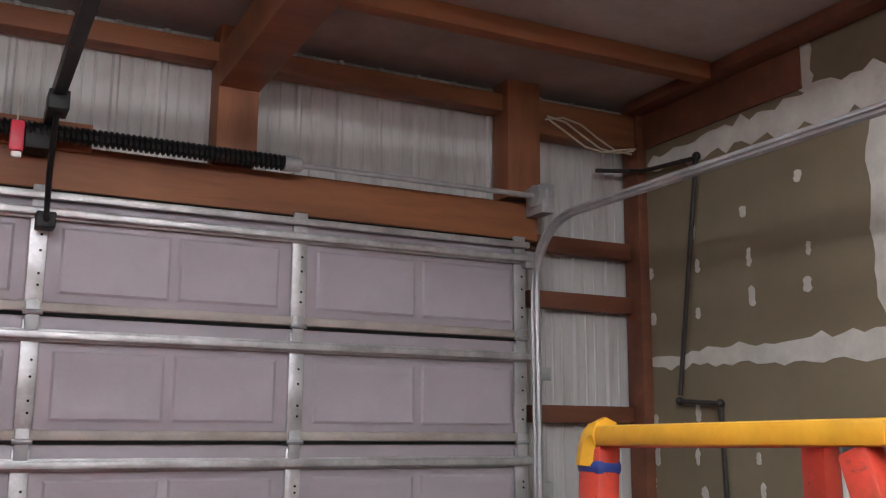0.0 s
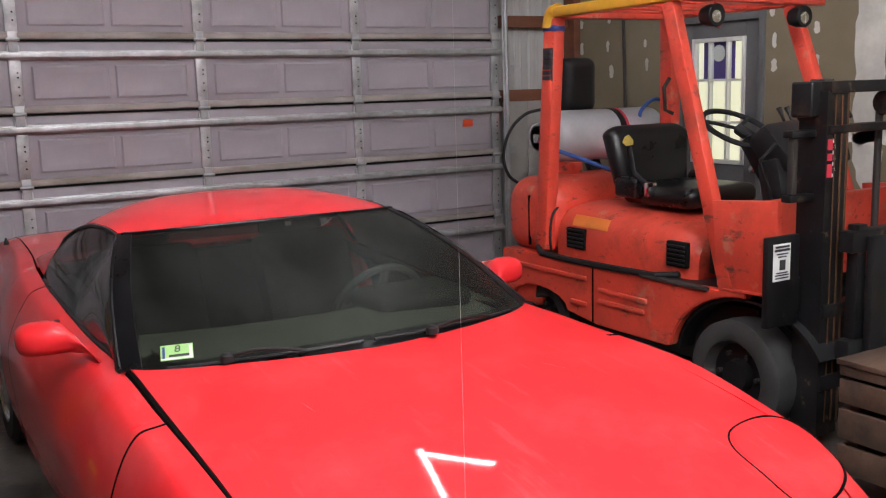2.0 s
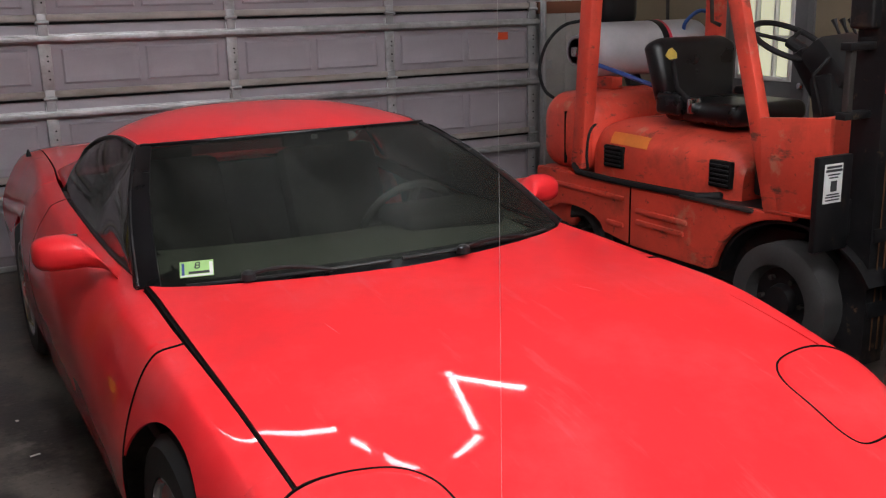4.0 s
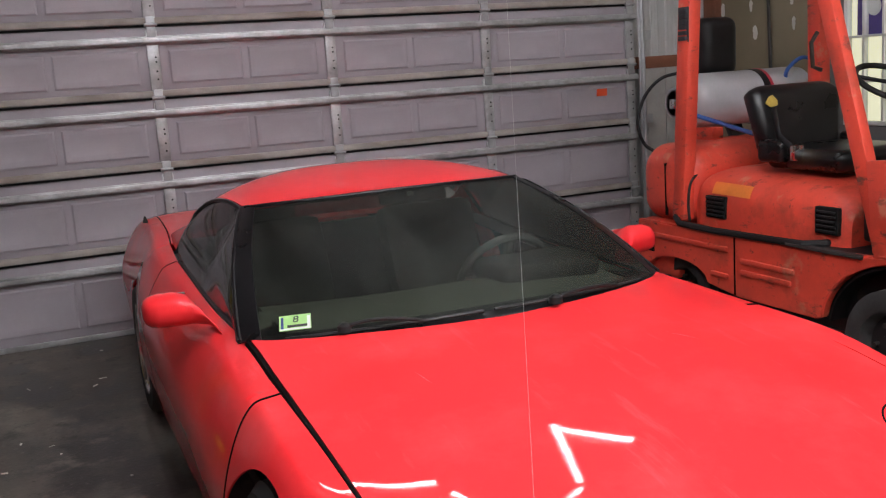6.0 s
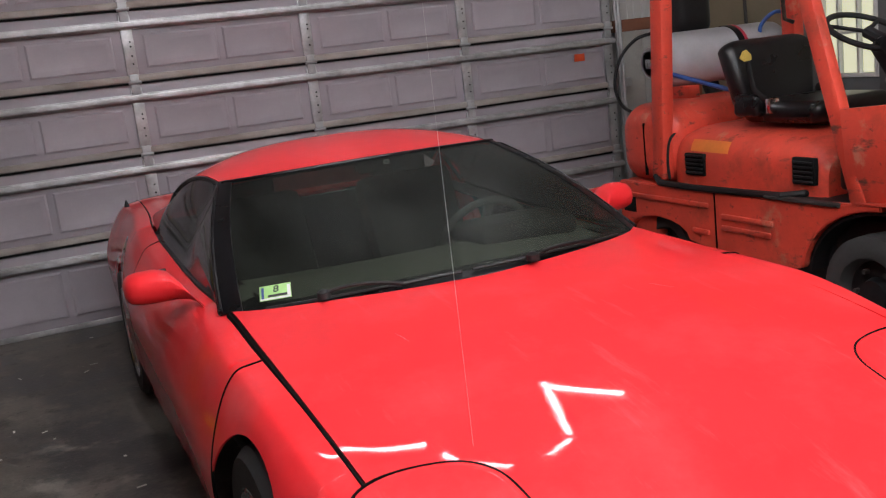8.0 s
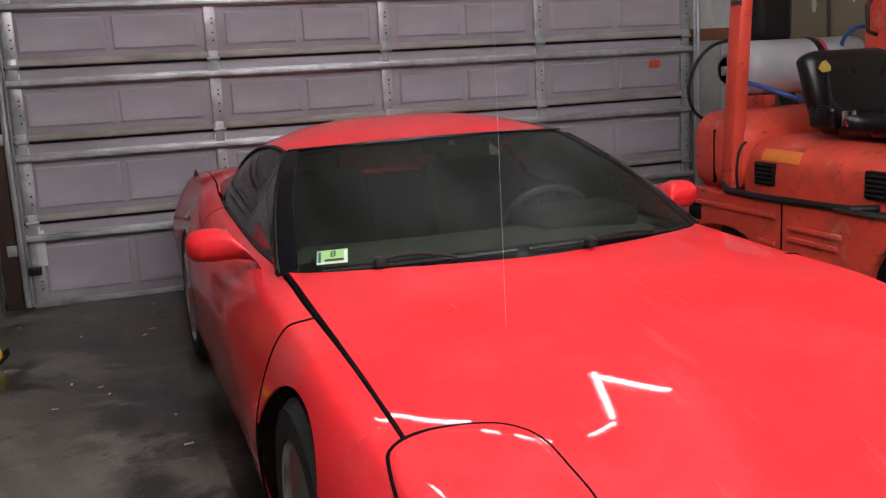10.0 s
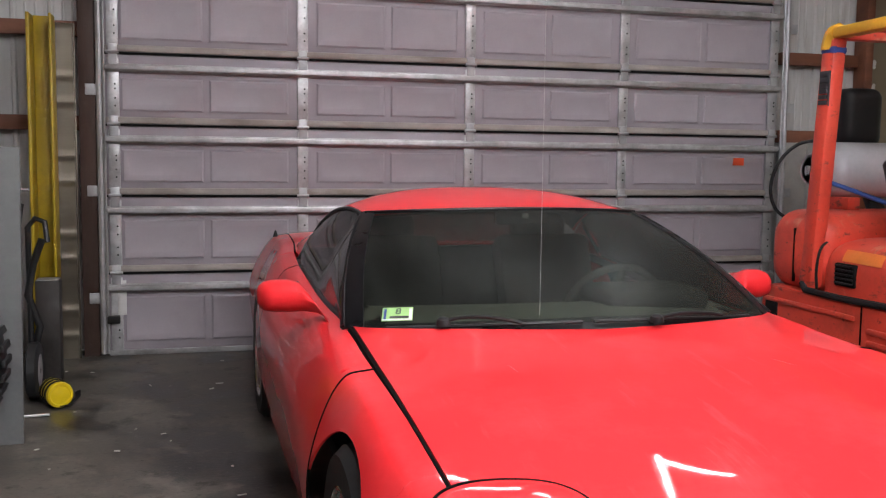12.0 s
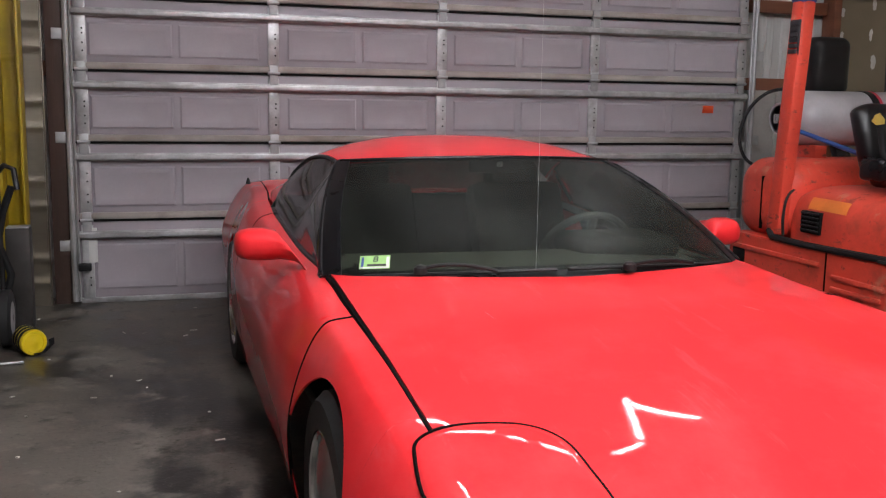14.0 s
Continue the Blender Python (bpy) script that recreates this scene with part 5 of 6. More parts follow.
for sx, x0, x1 in ((-1, 3.805, 3.735), (1, 4.71, 4.74)):
    pb = beam((x0, -2.06, 2.0), (x1, -2.04, 0.64), 0.085, 0.11, 0.02, (1, 0, 0))
    pr = part("rear_post", pb, M_ORANGE, gd_, "scraped orange guard post")
    if sx < 0:
        part("blue_tape", beam((x0 - 0.003, -2.059, 1.955), (x0 - 0.005, -2.058, 1.905), 0.093, 0.118, 0.02, (1, 0, 0)), M_BLUE, pr, "blue tape band")
        bd = bmesh.new()
        for k in range(6):
            zz = 1.80 - 0.03 * k
            box(3.742 + (zz - 1.8) * 0.05, 3.756, -2.095, -2.03, zz - 0.011, zz + 0.011, 0.002, bd)
        box(3.747, 3.758, -2.105, -2.02, 1.63, 1.82, 0.003, bd)
        part("worn_lettering", bd, M_INK, pr, "black bars of worn lettering")
    x2, x3 = (3.80, 3.69) if sx < 0 else (4.69, 4.70)
    part("front_post", beam((x2, -3.00, 2.0), (x3, -3.52, 0.64), 0.06, 0.085, 0.012, (1, 0, 0)), M_ORANGE, gd_, "leaning orange front post")
for x in (3.885, 4.52):
    lp = part("work_light", spin([(-0.045, 0.030), (-0.05, 0.052), (-0.045, 0.056), (0.0, 0.054), (0.035, 0.042), (0.05, 0.02)], (x, -3.18, 1.925), "y", 24), M_BLACK, fork, "round black work light")
    part("lens", spin([(-0.049, 0.01), (-0.046, 0.03), (-0.043, 0.04), (-0.04, 0.042)], (x, -3.18, 1.915), "y", 24), M_CHROME, lp, "dull glass lens")
    part("bracket", sweep(arc((x + 0.06, -3.15, 2.0), (x + 0.09, -3.18, 1.93), (x + 0.062, -3.18, 1.87), 6), 0.008, None, 6), M_ORANGE, lp)
part("brake_lever", sweep([(4.10, -2.72, 1.44), (4.06, -2.70, 1.46), (4.05, -2.70, 1.58), (4.09, -2.70, 1.63)], 0.011, None, 8), M_BLACK, fork, "black bent lever")
# seat
seat = part("seat", rounded(3.93, 4.46, -3.02, -2.48, 0.945, 1.06, 0.05), M_VINYL, fork, "black vinyl operator seat", 60)
sb = rounded(3.85, 4.46, -2.56, -2.44, 1.00, 1.375, 0.055, 5)
for v in sb.verts:
    v.co.y += (v.co.z - 1.0) * 0.16
    v.co.x += (4.15 - v.co.x) * (0.20 * max(0, (1.22 - v.co.z) / 0.2) + 0.22 * max(0, (v.co.z - 1.31) / 0.065) ** 2)
part("backrest", sb, M_VINYL, seat, "black vinyl backrest", 60)
for x in (3.86, 4.42):
    part("hip_bolster", rounded(x + 0.02, x + 0.09, -2.66, -2.48, 0.98, 1.10, 0.03), M_VINYL, seat, "", 60)
part("torn_patch", plate([(3.905, -2.527, 1.285), (3.935, -2.528, 1.265), (3.985, -2.527, 1.27), (3.99, -2.520, 1.295), (3.962, -2.515, 1.325), (3.935, -2.517, 1.318)], 0.004, None, 0), M_FOAM, seat, "yellow foam showing through a tear")
part("belt_buckle", box(3.88, 3.95, -2.76, -2.73, 1.0, 1.08, 0.008), M_CHROME, seat, "metal belt buckle")
part("belt", sweep([(3.93, -2.56, 1.26), (3.91, -2.62, 1.12), (3.92, -2.74, 1.04)], 0.02, None, 8, False, 0.3), M_SEAL, seat)
# gas bottle
tk = part("gas_tank", spin([(-0.47, 0.03), (-0.465, 0.08), (-0.44, 0.13), (-0.40, 0.156), (-0.36, 0.162), (0.36, 0.162), (0.40, 0.156), (0.44, 0.125), (0.465, 0.08), (0.47, 0.03)], (4.45, -1.72, 1.285), "x", 40), M_TANK, fork, "grey propane cylinder", 50)
for x in (4.50,):
    part("strap", spin([(-0.022, 0.167), (0.022, 0.167)], (x, -1.72, 1.285), "x", 40), M_BLACK, tk)
    part("strap_stripe", spin([(0.024, 0.168), (0.044, 0.168)], (x, -1.72, 1.285), "x", 40), M_RTAG, tk)
part("collar", spin([(-0.06, 0.09), (0, 0.10), (0.0, 0.085), (-0.06, 0.075)], (3.985, -1.72, 1.285), "x", 30), M_TANK, tk)
part("valve", box(3.91, 4.0, -1.75, -1.69, 1.25, 1.31, 0.01), M_CHROME, tk)
for x in (4.10, 4.72):
    part("tank_cradle", box(x - 0.04, x + 0.04, -1.90, -1.66, 1.04, 1.13, 0.006), M_ORANGE, fork)
part("hose", sweep(smooth_line([(3.90, -1.80, 1.24), (3.95, -1.90, 1.21), (4.05, -2.1, 1.14), (4.12, -2.25, 1.08), (4.2, -2.35, 0.96)]), 0.013, None, 8), M_BHOSE, fork, "blue gas hose")
part("hose", sweep(smooth_line([(4.72, -1.80, 1.30), (4.66, -1.85, 1.42), (4.74, -1.9, 1.50), (4.86, -1.9, 1.44), (4.86, -1.88, 1.28), (4.84, -1.88, 1.15)]), 0.012, None, 8), M_BHOSE, fork, "blue gas hose")
part("hose", sweep(smooth_line([(4.02, -1.66, 1.46), (3.92, -1.60, 1.43), (3.83, -1.56, 1.33), (3.79, -1.54, 1.18), (3.82, -1.55, 1.05), (3.90, -1.58, 0.98)]), 0.010, None, 8), M_SEAL, fork, "black hose")
part("hose", sweep(smooth_line([(3.96, -1.84, 1.36), (3.88, -1.86, 1.36), (3.85, -1.86, 1.26), (3.87, -1.86, 1.14), (3.93, -1.88, 1.08)]), 0.009, None, 8), M_GALVD, fork, "braided metal hose")
part("air_cleaner", rounded(4.27, 4.54, -1.58, -1.38, 1.42, 1.78, 0.065), M_PLASTIC, fork, "black air cleaner box")
part("air_cleaner_stand", beam((4.40, -1.74, 1.0), (4.40, -1.47, 1.45), 0.10, 0.05, 0.01), M_BLACK, fork)
# steering column and levers
part("dash_pod", beam((4.30, -3.46, 0.66), (4.30, -3.34, 1.22), 0.36, 0.14, 0.03), M_PLASTIC, fork, "black steering pod")
part("dash_hood", beam((4.30, -3.42, 1.16), (4.28, -3.24, 1.36), 0.30, 0.16, 0.04), M_PLASTIC, fork)
part("gauge_box", beam((4.50, -3.46, 1.18), (4.50, -3.40, 1.38), 0.14, 0.10, 0.02), M_PLASTIC, fork)
part("column_cover", beam((4.27, -3.28, 1.08), (4.25, -3.12, 1.32), 0.11, 0.10, 0.03), M_VINYL, fork)
part("control_cable", sweep([(4.12, -3.40, 1.30), (4.06, -3.36, 1.22), (4.08, -3.42, 1.02), (4.14, -3.44, 0.8)], 0.010, None, 8), M_SEAL, fork, "black control cable")
stw = bmesh.new()
cw2 = Vector((4.24, -3.05, 1.36))
tl = Matrix.Rotation(radians(28), 4, "X")
sweep([cw2 + tl @ Vector((0.19 * math.cos(2 * math.pi * k / 32), 0.19 * math.sin(2 * math.pi * k / 32), 0)) for k in range(32)], 0.015, stw, 8, True)
for a in (0.5, 2.6, 4.7):
    sweep([cw2, cw2 + tl @ Vector((0.19 * math.cos(a), 0.19 * math.sin(a), 0))], 0.011, stw, 6)
sweep([cw2, Vector((4.26, -3.26, 1.25))], 0.03, stw, 10)
part("steering_wheel", stw, M_SEAL, fork, "black steering wheel")
for k in range(3):
    part("lever", sweep([(4.46 + 0.06 * k, -3.25, 1.25), (4.47 + 0.06 * k, -3.14, 1.42), (4.47 + 0.06 * k, -3.12, 1.46)], [0.008, 0.008, 0.016], None, 8), M_BLACK, fork)
# mast
mast = part("mast", bmesh.new(), M_BLACK, fork, "black lifting mast")
for x0, x1 in ((3.73, 3.86), (4.64, 4.77)):
    ch = bmesh.new()
    prof = ((x0, -3.99), (x1, -3.99), (x1, -3.85), (x1 - 0.02, -3.85), (x1 - 0.02, -3.96), (x0 + 0.03, -3.96), (x0 + 0.03, -3.85), (x0, -3.85))
    ring = [[ch.verts.new((px, py, pz)) for px, py in prof] for pz in (0.06, 1.56)]
    for i in range(8):
        ch.faces.new((ring[0][i], ring[0][(i + 1) % 8], ring[1][(i + 1) % 8], ring[1][i]))
    ch.faces.new(ring[1])
    ch.faces.new(ring[0][::-1])
    part("channel", ch, M_BLACK, mast)
    part("inner_rail", box((x0 + x1) / 2 - 0.03, (x0 + x1) / 2 + 0.03, -3.945, -3.87, 0.1, 1.61, 0.004), M_IRON, mast)
for x in (4.16, 4.34, 4.57):
    part("chain" if x in (4.16, 4.34) else "cylinder", sweep([(x, -3.93, 0.2), (x, -3.93, 1.52)], 0.016 if x in (4.16, 4.34) else 0.03, None, 10), M_IRON if x in (4.16, 4.34) else M_BLACK, mast)
for z, d in ((1.575, 0.05), (1.40, 0.035), (0.62, 0.06), (0.30, 0.07)):
    part("cross_bar", box(3.74, 4.76, -4.0, -3.93, z - d / 2, z + d / 2, 0.005), M_BLACK, mast)
part("top_block", rounded(3.68, 3.81, -3.95, -3.84, 1.45, 1.60, 0.012), M_BLACK, mast)
for x in (4.16, 4.34):
    part("pulley", spin([(-0.02, 0.05), (-0.016, 0.055), (0, 0.045), (0.016, 0.055), (0.02, 0.05)], (x, -3.96, 1.50), "x", 20), M_BLACK, mast)
for x, y in ((3.90, -3.90), (4.48, -3.92)):
    part("mast_hose", sweep([(x, y, 0.55), (x + 0.01, y - 0.01, 1.0), (x, y, 1.44), (x + 0.05, y + 0.02, 1.53), (x + 0.10, y, 1.44)], 0.012, None, 8), M_SEAL, mast, "black hydraulic hose")
part("rusty_edge", box(3.858, 3.872, -3.992, -3.94, 0.10, 1.55, 0.003), M_RUST, mast, "rusty bare edge of the mast")
for x, w in ((3.775, 0.006), (3.815, 0.010)):
    part("rusty_edge", box(x, x + w, -3.997, -3.9925, 0.12, 1.54, 0.001), M_RUST, mast, "rusty rubbed line on the mast")
for z in (1.10, 1.37):
    part("mast_bracket", box(3.58, 3.735, -3.94, -3.89, z, z + 0.03, 0.004), M_BLACK, mast, "short black bracket")
part("bracket_post", box(3.60, 3.63, -3.93, -3.90, 1.131, 1.369, 0.004), M_IRON, mast)
part("hanging_hook", sweep(smooth_line([(4.30, -4.02, 1.40), (4.30, -4.03, 1.15), (4.31, -4.03, 0.98), (4.33, -4.03, 0.95)]), 0.010, None, 8), M_IRON, mast, "dark hanging hook")
part("tilt_cylinder", sweep([(3.80, -3.84, 0.50), (3.82, -3.60, 0.60)], 0.035, None, 12), M_BLACK, fork, "black tilt cylinder")
# red and white worn mark on the mast
mk = bmesh.new()
for z0, z1, y0 in ((1.20, 1.255, 0), (1.27, 1.30, 0), (1.315, 1.36, 0)):
    box(3.738, 3.768, -3.9935, -3.9905, z0, z1, 0, mk)
part("red_mark", mk, M_RTAG, mast, "red bars of a worn maker's mark")
mk = bmesh.new()
for k in range(7):
    box(3.772 + 0.006 * (k % 2), 3.780 + 0.006 * (k % 2), -3.9935, -3.9905, 1.20 + 0.024 * k, 1.215 + 0.024 * k, 0, mk)
part("white_mark", mk, M_PAPER, mast, "white bars beside it")
# carriage and tilt plate with the paper notice
carr = part("carriage", bmesh.new(), M_BLACK, fork, "black fork carriage")
for z in (0.46, 0.93):
    part("carriage_bar", box(3.78, 4.78, -4.10, -4.03, z - 0.045, z + 0.045, 0.006), M_BLACK, carr)
for x in (3.86, 4.25, 4.66):
    part("upright", box(x - 0.03, x + 0.03, -4.09, -4.035, 0.46, 1.42 if x > 4 else 1.0, 0.005), M_BLACK, carr)
for x in (3.92, 4.58):
    part("fork_tine", plate([(x - 0.055, -4.14, 0.95), (x + 0.055, -4.14, 0.95), (x + 0.055, -4.14, 0.05), (x - 0.055, -4.14, 0.05)], 0.035), M_BLACK, carr)
    part("tine_blade", beam((x, -4.14, 0.065), (x, -5.1, 0.05), 0.11, 0.03, 0.005, (1, 0, 0)), M_BLACK, carr)
np_ = part("notice_plate", box(3.50, 3.70, -3.90, -3.87, 0.56, 0.955, 0.006), M_BLACK, fork, "black steel plate carrying a paper notice")
part("plate_arm", box(3.60, 3.74, -3.885, -3.84, 0.60, 0.76, 0.01), M_BLACK, np_)
nt_ = part("paper_notice", box(3.527, 3.633, -3.906, -3.9035, 0.765, 0.925, 0), M_PAPER, np_, "white printed paper notice")
ink = bmesh.new()
for z0, z1, xa, xb in ((0.955, 0.966, 0.012, 0.098), (0.938, 0.950, 0.008, 0.102), (0.922, 0.928, 0.02, 0.09), (0.908, 0.914, 0.03, 0.08), (0.845, 0.895, 0.04, 0.075), (0.828, 0.834, 0.02, 0.09), (0.816, 0.822, 0.014, 0.096), (0.802, 0.808, 0.014, 0.096)):
    box(3.525 + xa, 3.525 + xb, -3.9085, -3.9065, 0.765 + (z0 - 0.79) * 0.865, 0.765 + (z1 - 0.79) * 0.865, 0, ink)
part("print_bars", ink, M_INK, nt_, "dark bars of print")

# crate on the forks
crate = thing("wooden_crate", (3.95, -4.65, 0.07), "weathered brown slatted wooden crate on the forks", "crate")
X0, X1, Y0, Y1 = 3.43, 4.58, -5.05, -4.32
for z0, z1 in ((0.09, 0.20), (0.225, 0.345), (0.37, 0.465), (0.48, 0.52)):
    part("slat", box(X0, X0 + 0.022, Y0, Y1, z0, z1, 0.004), M_CRATE, crate)
    part("slat", box(X0 + 0.024, X1, Y1 - 0.022, Y1, z0, z1, 0.004), M_CRATE, crate)
    part("slat", box(X0 + 0.024, X1, Y0, Y0 + 0.022, z0, z1, 0.004), M_CRATE, crate)
    part("slat", box(X1 + 0.002, X1 + 0.024, Y0, Y1, z0, z1, 0.004), M_CRATE, crate)
for x in (X0 + 0.026, X1 - 0.07):
    for y in (Y0 + 0.026, Y1 - 0.075):
        part("corner_post", box(x, x + 0.045, y, y + 0.045, 0.085, 0.515, 0.004), M_CRATE, crate)
part("crate_floor", box(X0 + 0.03, X1 - 0.01, Y0 + 0.03, Y1 - 0.03, 0.075, 0.09, 0.002), M_CRATE, crate)
part("lid_board", box(X0 - 0.01, X1 + 0.03, Y1 - 0.30, Y1 + 0.01, 0.523, 0.545, 0.004), M_CRATE, crate)
part("lid_board", box(X0 - 0.01, X1 + 0.03, Y0 - 0.01, Y1 - 0.32, 0.523, 0.545, 0.004), M_CRATE, crate)

# ---------- things beside the door ----------
yb = thing("yellow_beam", (-0.42, -0.2, 0), "tall yellow painted steel channel standing by the door", "steel beam")
part("web", box(-0.515, -0.495, -0.30, -0.12, 0.0, 2.17, 0.004), M_YSTEEL, yb)
part("flange", box(-0.494, -0.37, -0.135, -0.118, 0.0, 2.17, 0.004), M_YSTEEL, yb)
part("flange_lip", box(-0.387, -0.37, -0.30, -0.137, 0.0, 2.17, 0.006), M_YSTEEL, yb)
part("joint_plate", box(-0.494, -0.388, -0.14, -0.136, 1.55, 1.60, 0.002), M_YSTEEL, yb)

dm = thing("metal_strip", (-0.32, -0.06, 0), "tall shiny embossed sheet-metal strip leaning on the wall", "metal strip")
rows = []
for z in np.linspace(0.0, 2.14, 215):
    ph = (z % 0.50) / 0.50
    d = 0.0
    for c in (0.30, 0.62):
        d += 0.007 * math.exp(-((ph - c) / 0.05) ** 2)
    rows.append([(-0.455 + 0.18 * i / 4, -0.055 - d + 0.006 * math.sin(z * 5.0), z) for i in range(5)])
part("sheet", solid_sheet(rows, 0.003), M_SILVER, dm, "", 80)
part("folded_edge", box(-0.272, -0.262, -0.075, -0.045, 0.0, 2.14, 0.003), M_SILVER, dm)

board = thing("cement_board", (-0.52, -1.75, 0), "grey cement board standing on edge", "board")
bb = bmesh.new()
box(-0.80, -0.33, -0.012, 0.012, 0.0, 1.36, 0.004, bb, Matrix.Translation((0, -1.98, 0)) @ Matrix.Rotation(radians(-5), 4, "X"))
part("sheet", bb, M_SLAB, board)
part("bolt", sweep([(-0.39, -1.85, 1.16), (-0.30, -1.84, 1.16)], 0.006, None, 8), M_CHROME, board, "bright bolt through the edge")

post = thing("steel_box_post", (-0.37, -0.72, 0), "short dark grey square steel tube standing upright", "steel post")
part("tube", box(-0.435, -0.305, -0.78, -0.65, 0.0, 0.60, 0.006), M_IRON, post)
part("cap", box(-0.43, -0.31, -0.775, -0.655, 0.60, 0.606, 0.002), M_GALVD, post)

roll = thing("strap_reel", (-0.26, -1.30, 0), "bright yellow reel with black straps lying on the floor", "reel")
axis = Matrix.Translation((-0.272, -1.29, 0.071)) @ Matrix.Scale(0.8, 4) @ Matrix.Rotation(radians(-68), 4, "Z")


def turned(profile, material, name, label=""):
    b = spin(profile, (0, 0, 0), "x", 32)
    b.transform(axis)
    return part(name, b, material, roll, label, 40)


turned([(-0.10, 0.02), (-0.10, 0.080), (-0.085, 0.086), (0.085, 0.086), (0.098, 0.080), (0.10, 0.066), (0.094, 0.060), (0.094, 0.03), (0.10, 0.02)], M_YPLAS, "drum")
for a in (-0.055, 0.0, 0.055):
    turned([(a - 0.017, 0.0885), (a + 0.017, 0.0885)], M_SEAL, "strap", "black strap")
part("loose_strap", sweep([(-0.25, -1.36, 0.012), (-0.20, -1.33, 0.014), (-0.165, -1.28, 0.04), (-0.17, -1.24, 0.06)], 0.016, None, 8, False, 0.3), M_SEAL, roll)
single("metal_rod", sweep([(-0.42, -1.52, 0.008), (-0.28, -1.50, 0.008)], 0.007, None, 8), M_GALV, (-0.35, -1.5, 0), "short steel rod on the floor", "rod")

junk = thing("hand_truck", (-0.42, -0.95, 0), "dark hand truck with hoses and a wheel behind the board", "hand truck")
part("frame_tube", sweep([(-0.42, -1.05, 0.05), (-0.43, -1.0, 0.60), (-0.44, -0.95, 0.92), (-0.40, -0.95, 0.97), (-0.35, -0.96, 0.95), (-0.335, -0.98, 0.84)], 0.016, None, 8), M_BLACK, junk)
part("frame_tube", sweep([(-0.50, -1.05, 0.05), (-0.50, -1.0, 0.8), (-0.47, -0.95, 1.05)], 0.016, None, 8), M_BLACK, junk)
part("hose", sweep([(-0.36, -1.0, 0.86), (-0.41, -1.0, 0.72), (-0.44, -1.0, 0.55), (-0.38, -1.02, 0.38), (-0.42, -1.03, 0.2)], 0.020, None, 8), M_SEAL, junk)
part("wheel", spin([(-0.03, 0.06), (-0.03, 0.14), (-0.02, 0.155), (0.02, 0.155), (0.03, 0.14), (0.03, 0.06)], (-0.40, -1.12, 0.157), "x", 28), M_TYRE, junk)
part("wheel_rim", spin([(0.028, 0.02), (0.034, 0.03), (0.03, 0.09), (0.02, 0.095)], (-0.40, -1.12, 0.157), "x", 24), M_GALVD, junk)

# red tool cart
CA, CB, CYF, CYB = -1.10, -0.405, -3.05, -2.36
cart = thing("tool_cart", (-0.75, -2.7, 0), "red rolling tool cart with sloped drawers", "tool cart")
cb = bmesh.new()
box(CA, CB, CYF, CYB, 0.42, 0.93, 0.012, cb)
for v in cb.verts:
    if v.co.z > 0.8 and v.co.y < -2.7:
        v.co.y += 0.04
body = part("body", cb, M_CART, cart)
part("lid_rail", box(CA, CB + 0.012, CYF + 0.05, CYB, 0.932, 0.965, 0.008), M_CART, cart)
for i, (z0, z1) in enumerate(((0.80, 0.915), (0.68, 0.785), (0.56, 0.665), (0.44, 0.545))):
    dr = part("drawer", box(CA + 0.03, CB - 0.012, CYF - 0.018, CYF + 0.03, z0, z1, 0.006), M_CART, body)
    part("drawer_pull", box(CA + 0.04, CB - 0.02, CYF - 0.034, CYF - 0.016, z1 - 0.028, z1 - 0.004, 0.006), M_GALV, dr, "bright metal drawer pull")
    dr = part("drawer", box(CB - 0.004, CB + 0.012, CYF + 0.05, CYB - 0.03, z0, z1, 0.005), M_CART, body)
    part("drawer_pull", box(CB + 0.010, CB + 0.026, CYF + 0.06, CYB - 0.04, z1 - 0.030, z1 - 0.006, 0.006), M_GALV, dr, "bright metal drawer pull")
part("yellow_label", box(CB + 0.012, CB + 0.0135, -2.72, -2.60, 0.81, 0.875, 0), M_YELLOW, body, "small yellow label")
for x in (CA + 0.02, CB - 0.05):
    for y in (CYF + 0.02, CYB - 0.06):
        part("leg", box(x, x + 0.04, y, y + 0.045, 0.09, 0.425, 0.005), M_CART, cart)
        part("caster", spin([(-0.018, 0.02), (-0.018, 0.045), (0.018, 0.045), (0.018, 0.02)], (x + 0.02, y + 0.02, 0.045), "x", 20), M_SEAL, cart)
part("lower_shelf", box(CA + 0.02, CB - 0.01, CYF + 0.02, CYB - 0.015, 0.11, 0.14, 0.006), M_CART, cart)
part("shelf_lip", box(CB - 0.012, CB + 0.002, CYF + 0.02, CYB - 0.015, 0.14, 0.21, 0.005), M_CART, cart)
part("corner_knob", spin([(0, 0.02), (0.02, 0.024), (0.04, 0.012)], (CB - 0.01, CYB - 0.03, 0.955), "x", 14), M_PLASTIC, cart)
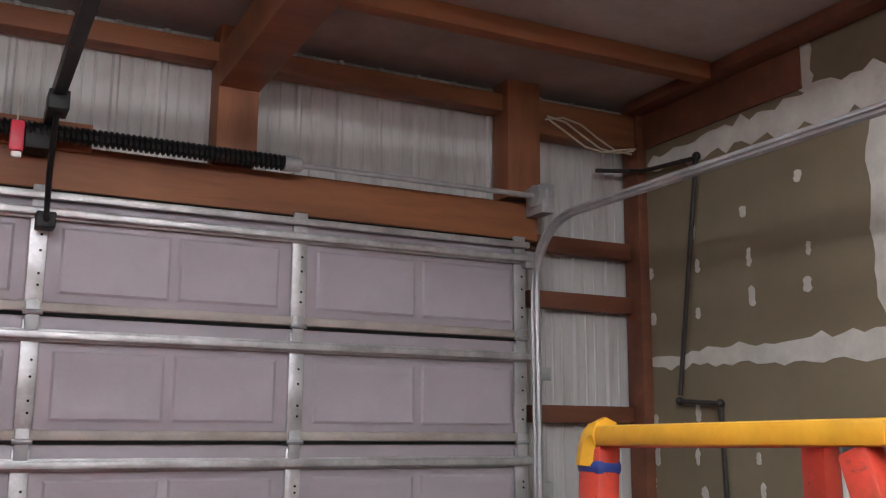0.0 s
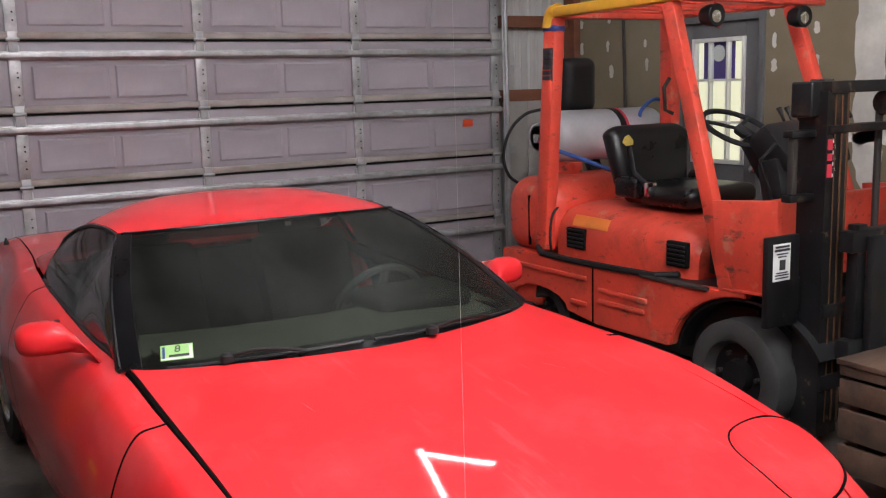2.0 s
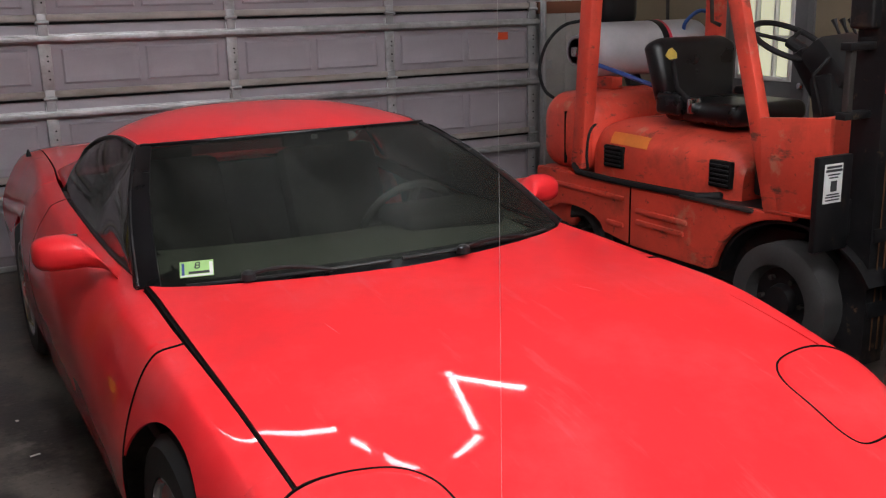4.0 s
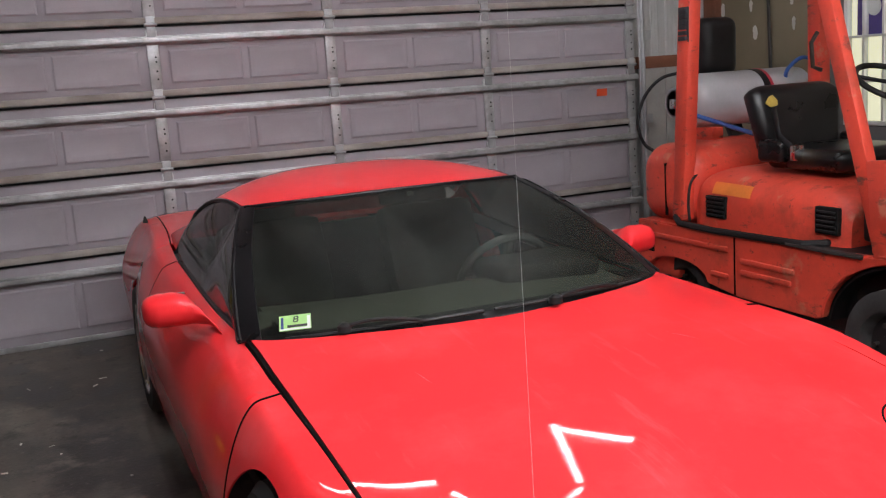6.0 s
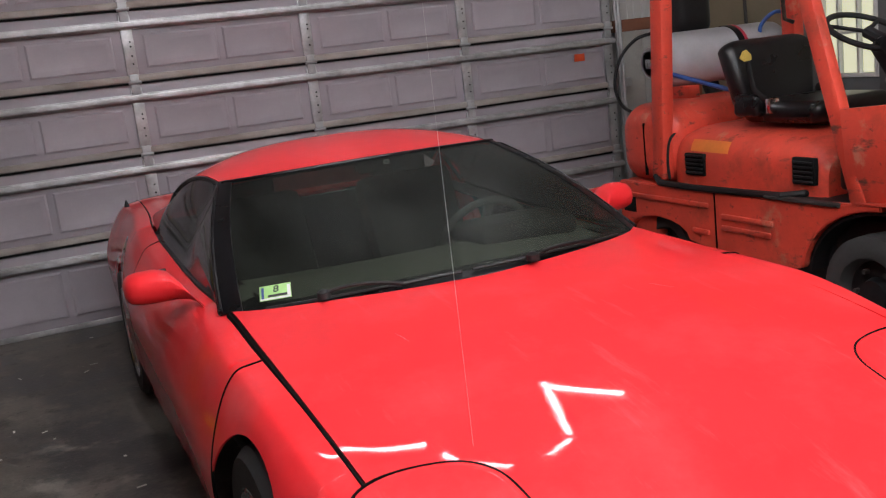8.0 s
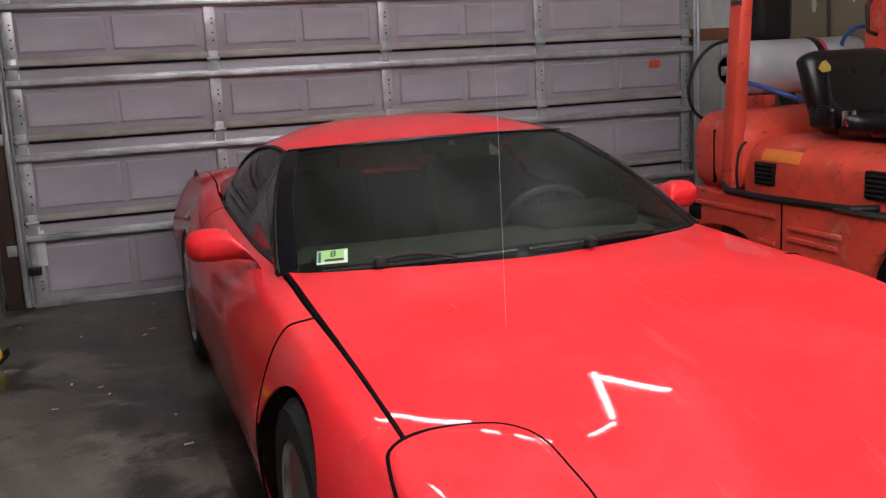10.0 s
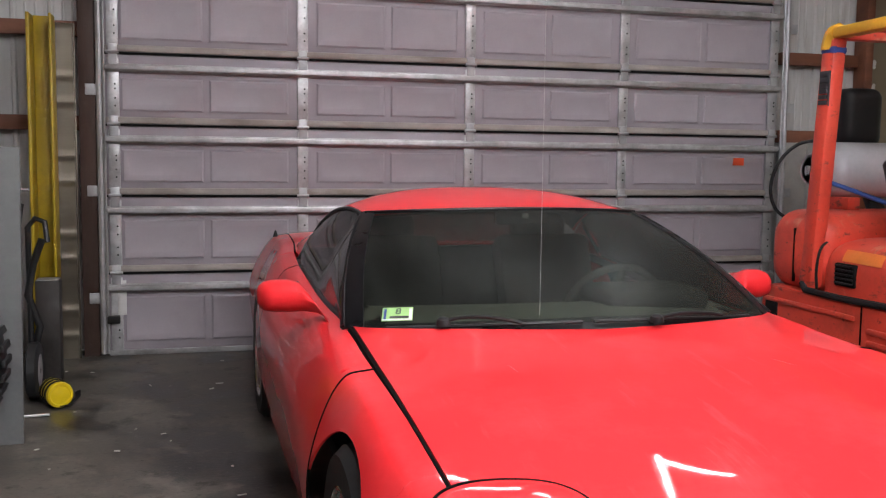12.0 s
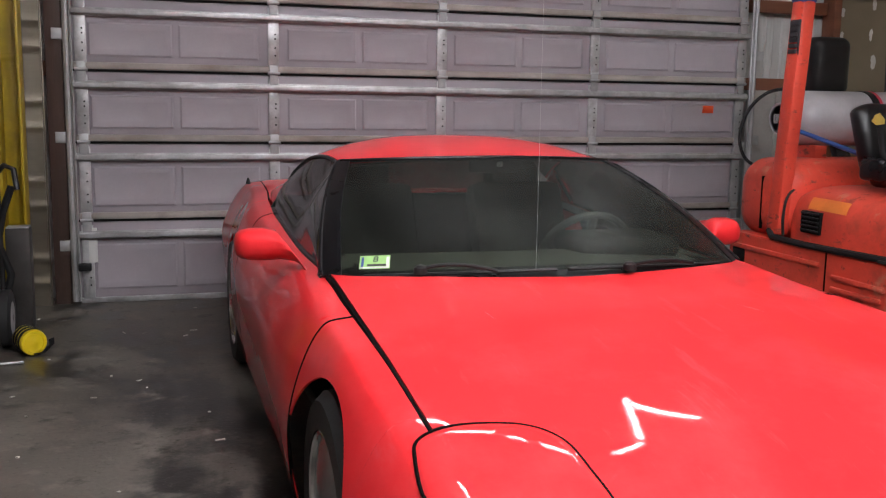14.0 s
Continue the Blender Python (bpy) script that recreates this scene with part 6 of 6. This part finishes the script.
single("white_bucket", spin([(0, 0.10), (0.01, 0.115), (0.22, 0.135), (0.23, 0.14), (0.235, 0.13)], (-0.62, -2.62, 0.142), "z", 28), M_PAPER, (-0.62, -2.62, 0.142), "white plastic bucket on the cart's lower shelf", "bucket")

mal = thing("splitting_maul", (-0.62, -2.33, 0.96), "yellow and black handled maul standing behind the cart", "maul")
part("handle", sweep([(-0.505, -2.30, 0.02), (-0.50, -2.26, 0.93), (-0.485, -2.22, 1.20)], 0.020, None, 10), M_YELLOW, mal, "yellow fibreglass handle")
part("grip", sweep([(-0.485, -2.22, 1.20), (-0.475, -2.20, 1.42)], [0.022, 0.019], None, 10), M_SEAL, mal, "black rubber grip")
single("pry_bar_handle", sweep([(-0.475, -2.42, 0.966), (-0.48, -2.42, 1.04), (-0.487, -2.42, 1.08)], [0.022, 0.024, 0.016], None, 10), M_SEAL, (-0.48, -2.42, 0.966), "black tool handle standing in the cart", "tool")

tyre = thing("spare_tyre", (-0.79, -2.13, 0), "worn black tyre standing between cart and board", "tyre")
part("tread", spin([(-0.10, 0.26), (-0.10, 0.36), (-0.08, 0.405), (-0.03, 0.42), (0.03, 0.42), (0.08, 0.405), (0.10, 0.36), (0.10, 0.26), (0.0, 0.25)], (-0.79, -2.13, 0.42), "y", 48), M_TYRE, tyre)
lugm = mesh_of("lug", box(0.415, 0.43, -0.085, 0.085, -0.016, 0.016, 0.004), M_TYRE)
for k in range(40):
    ob = shared("lug", lugm, (-0.79, -2.13, 0.42), tyre)
    ob.rotation_euler = (0, 2 * math.pi * k / 40, 0)

# chips and scraps on the floor
rnd = random.Random(11)
chips = bmesh.new()
for k in range(26):
    x, y = rnd.uniform(-0.35, 0.62), rnd.uniform(-4.6, -0.3)
    a = rnd.uniform(0, 3.1)
    w, l, h = rnd.uniform(0.004, 0.012), rnd.uniform(0.008, 0.045), rnd.uniform(0.002, 0.005)
    box(-l / 2, l / 2, -w / 2, w / 2, 0.0, h, 0, chips, Matrix.Translation((x, y, 0.0005)) @ Matrix.Rotation(a, 4, "Z"))
single("floor_debris", chips, M_MUD, (0, -2, 0), "pale chips and scraps scattered on the concrete", "debris", kind="stuff")
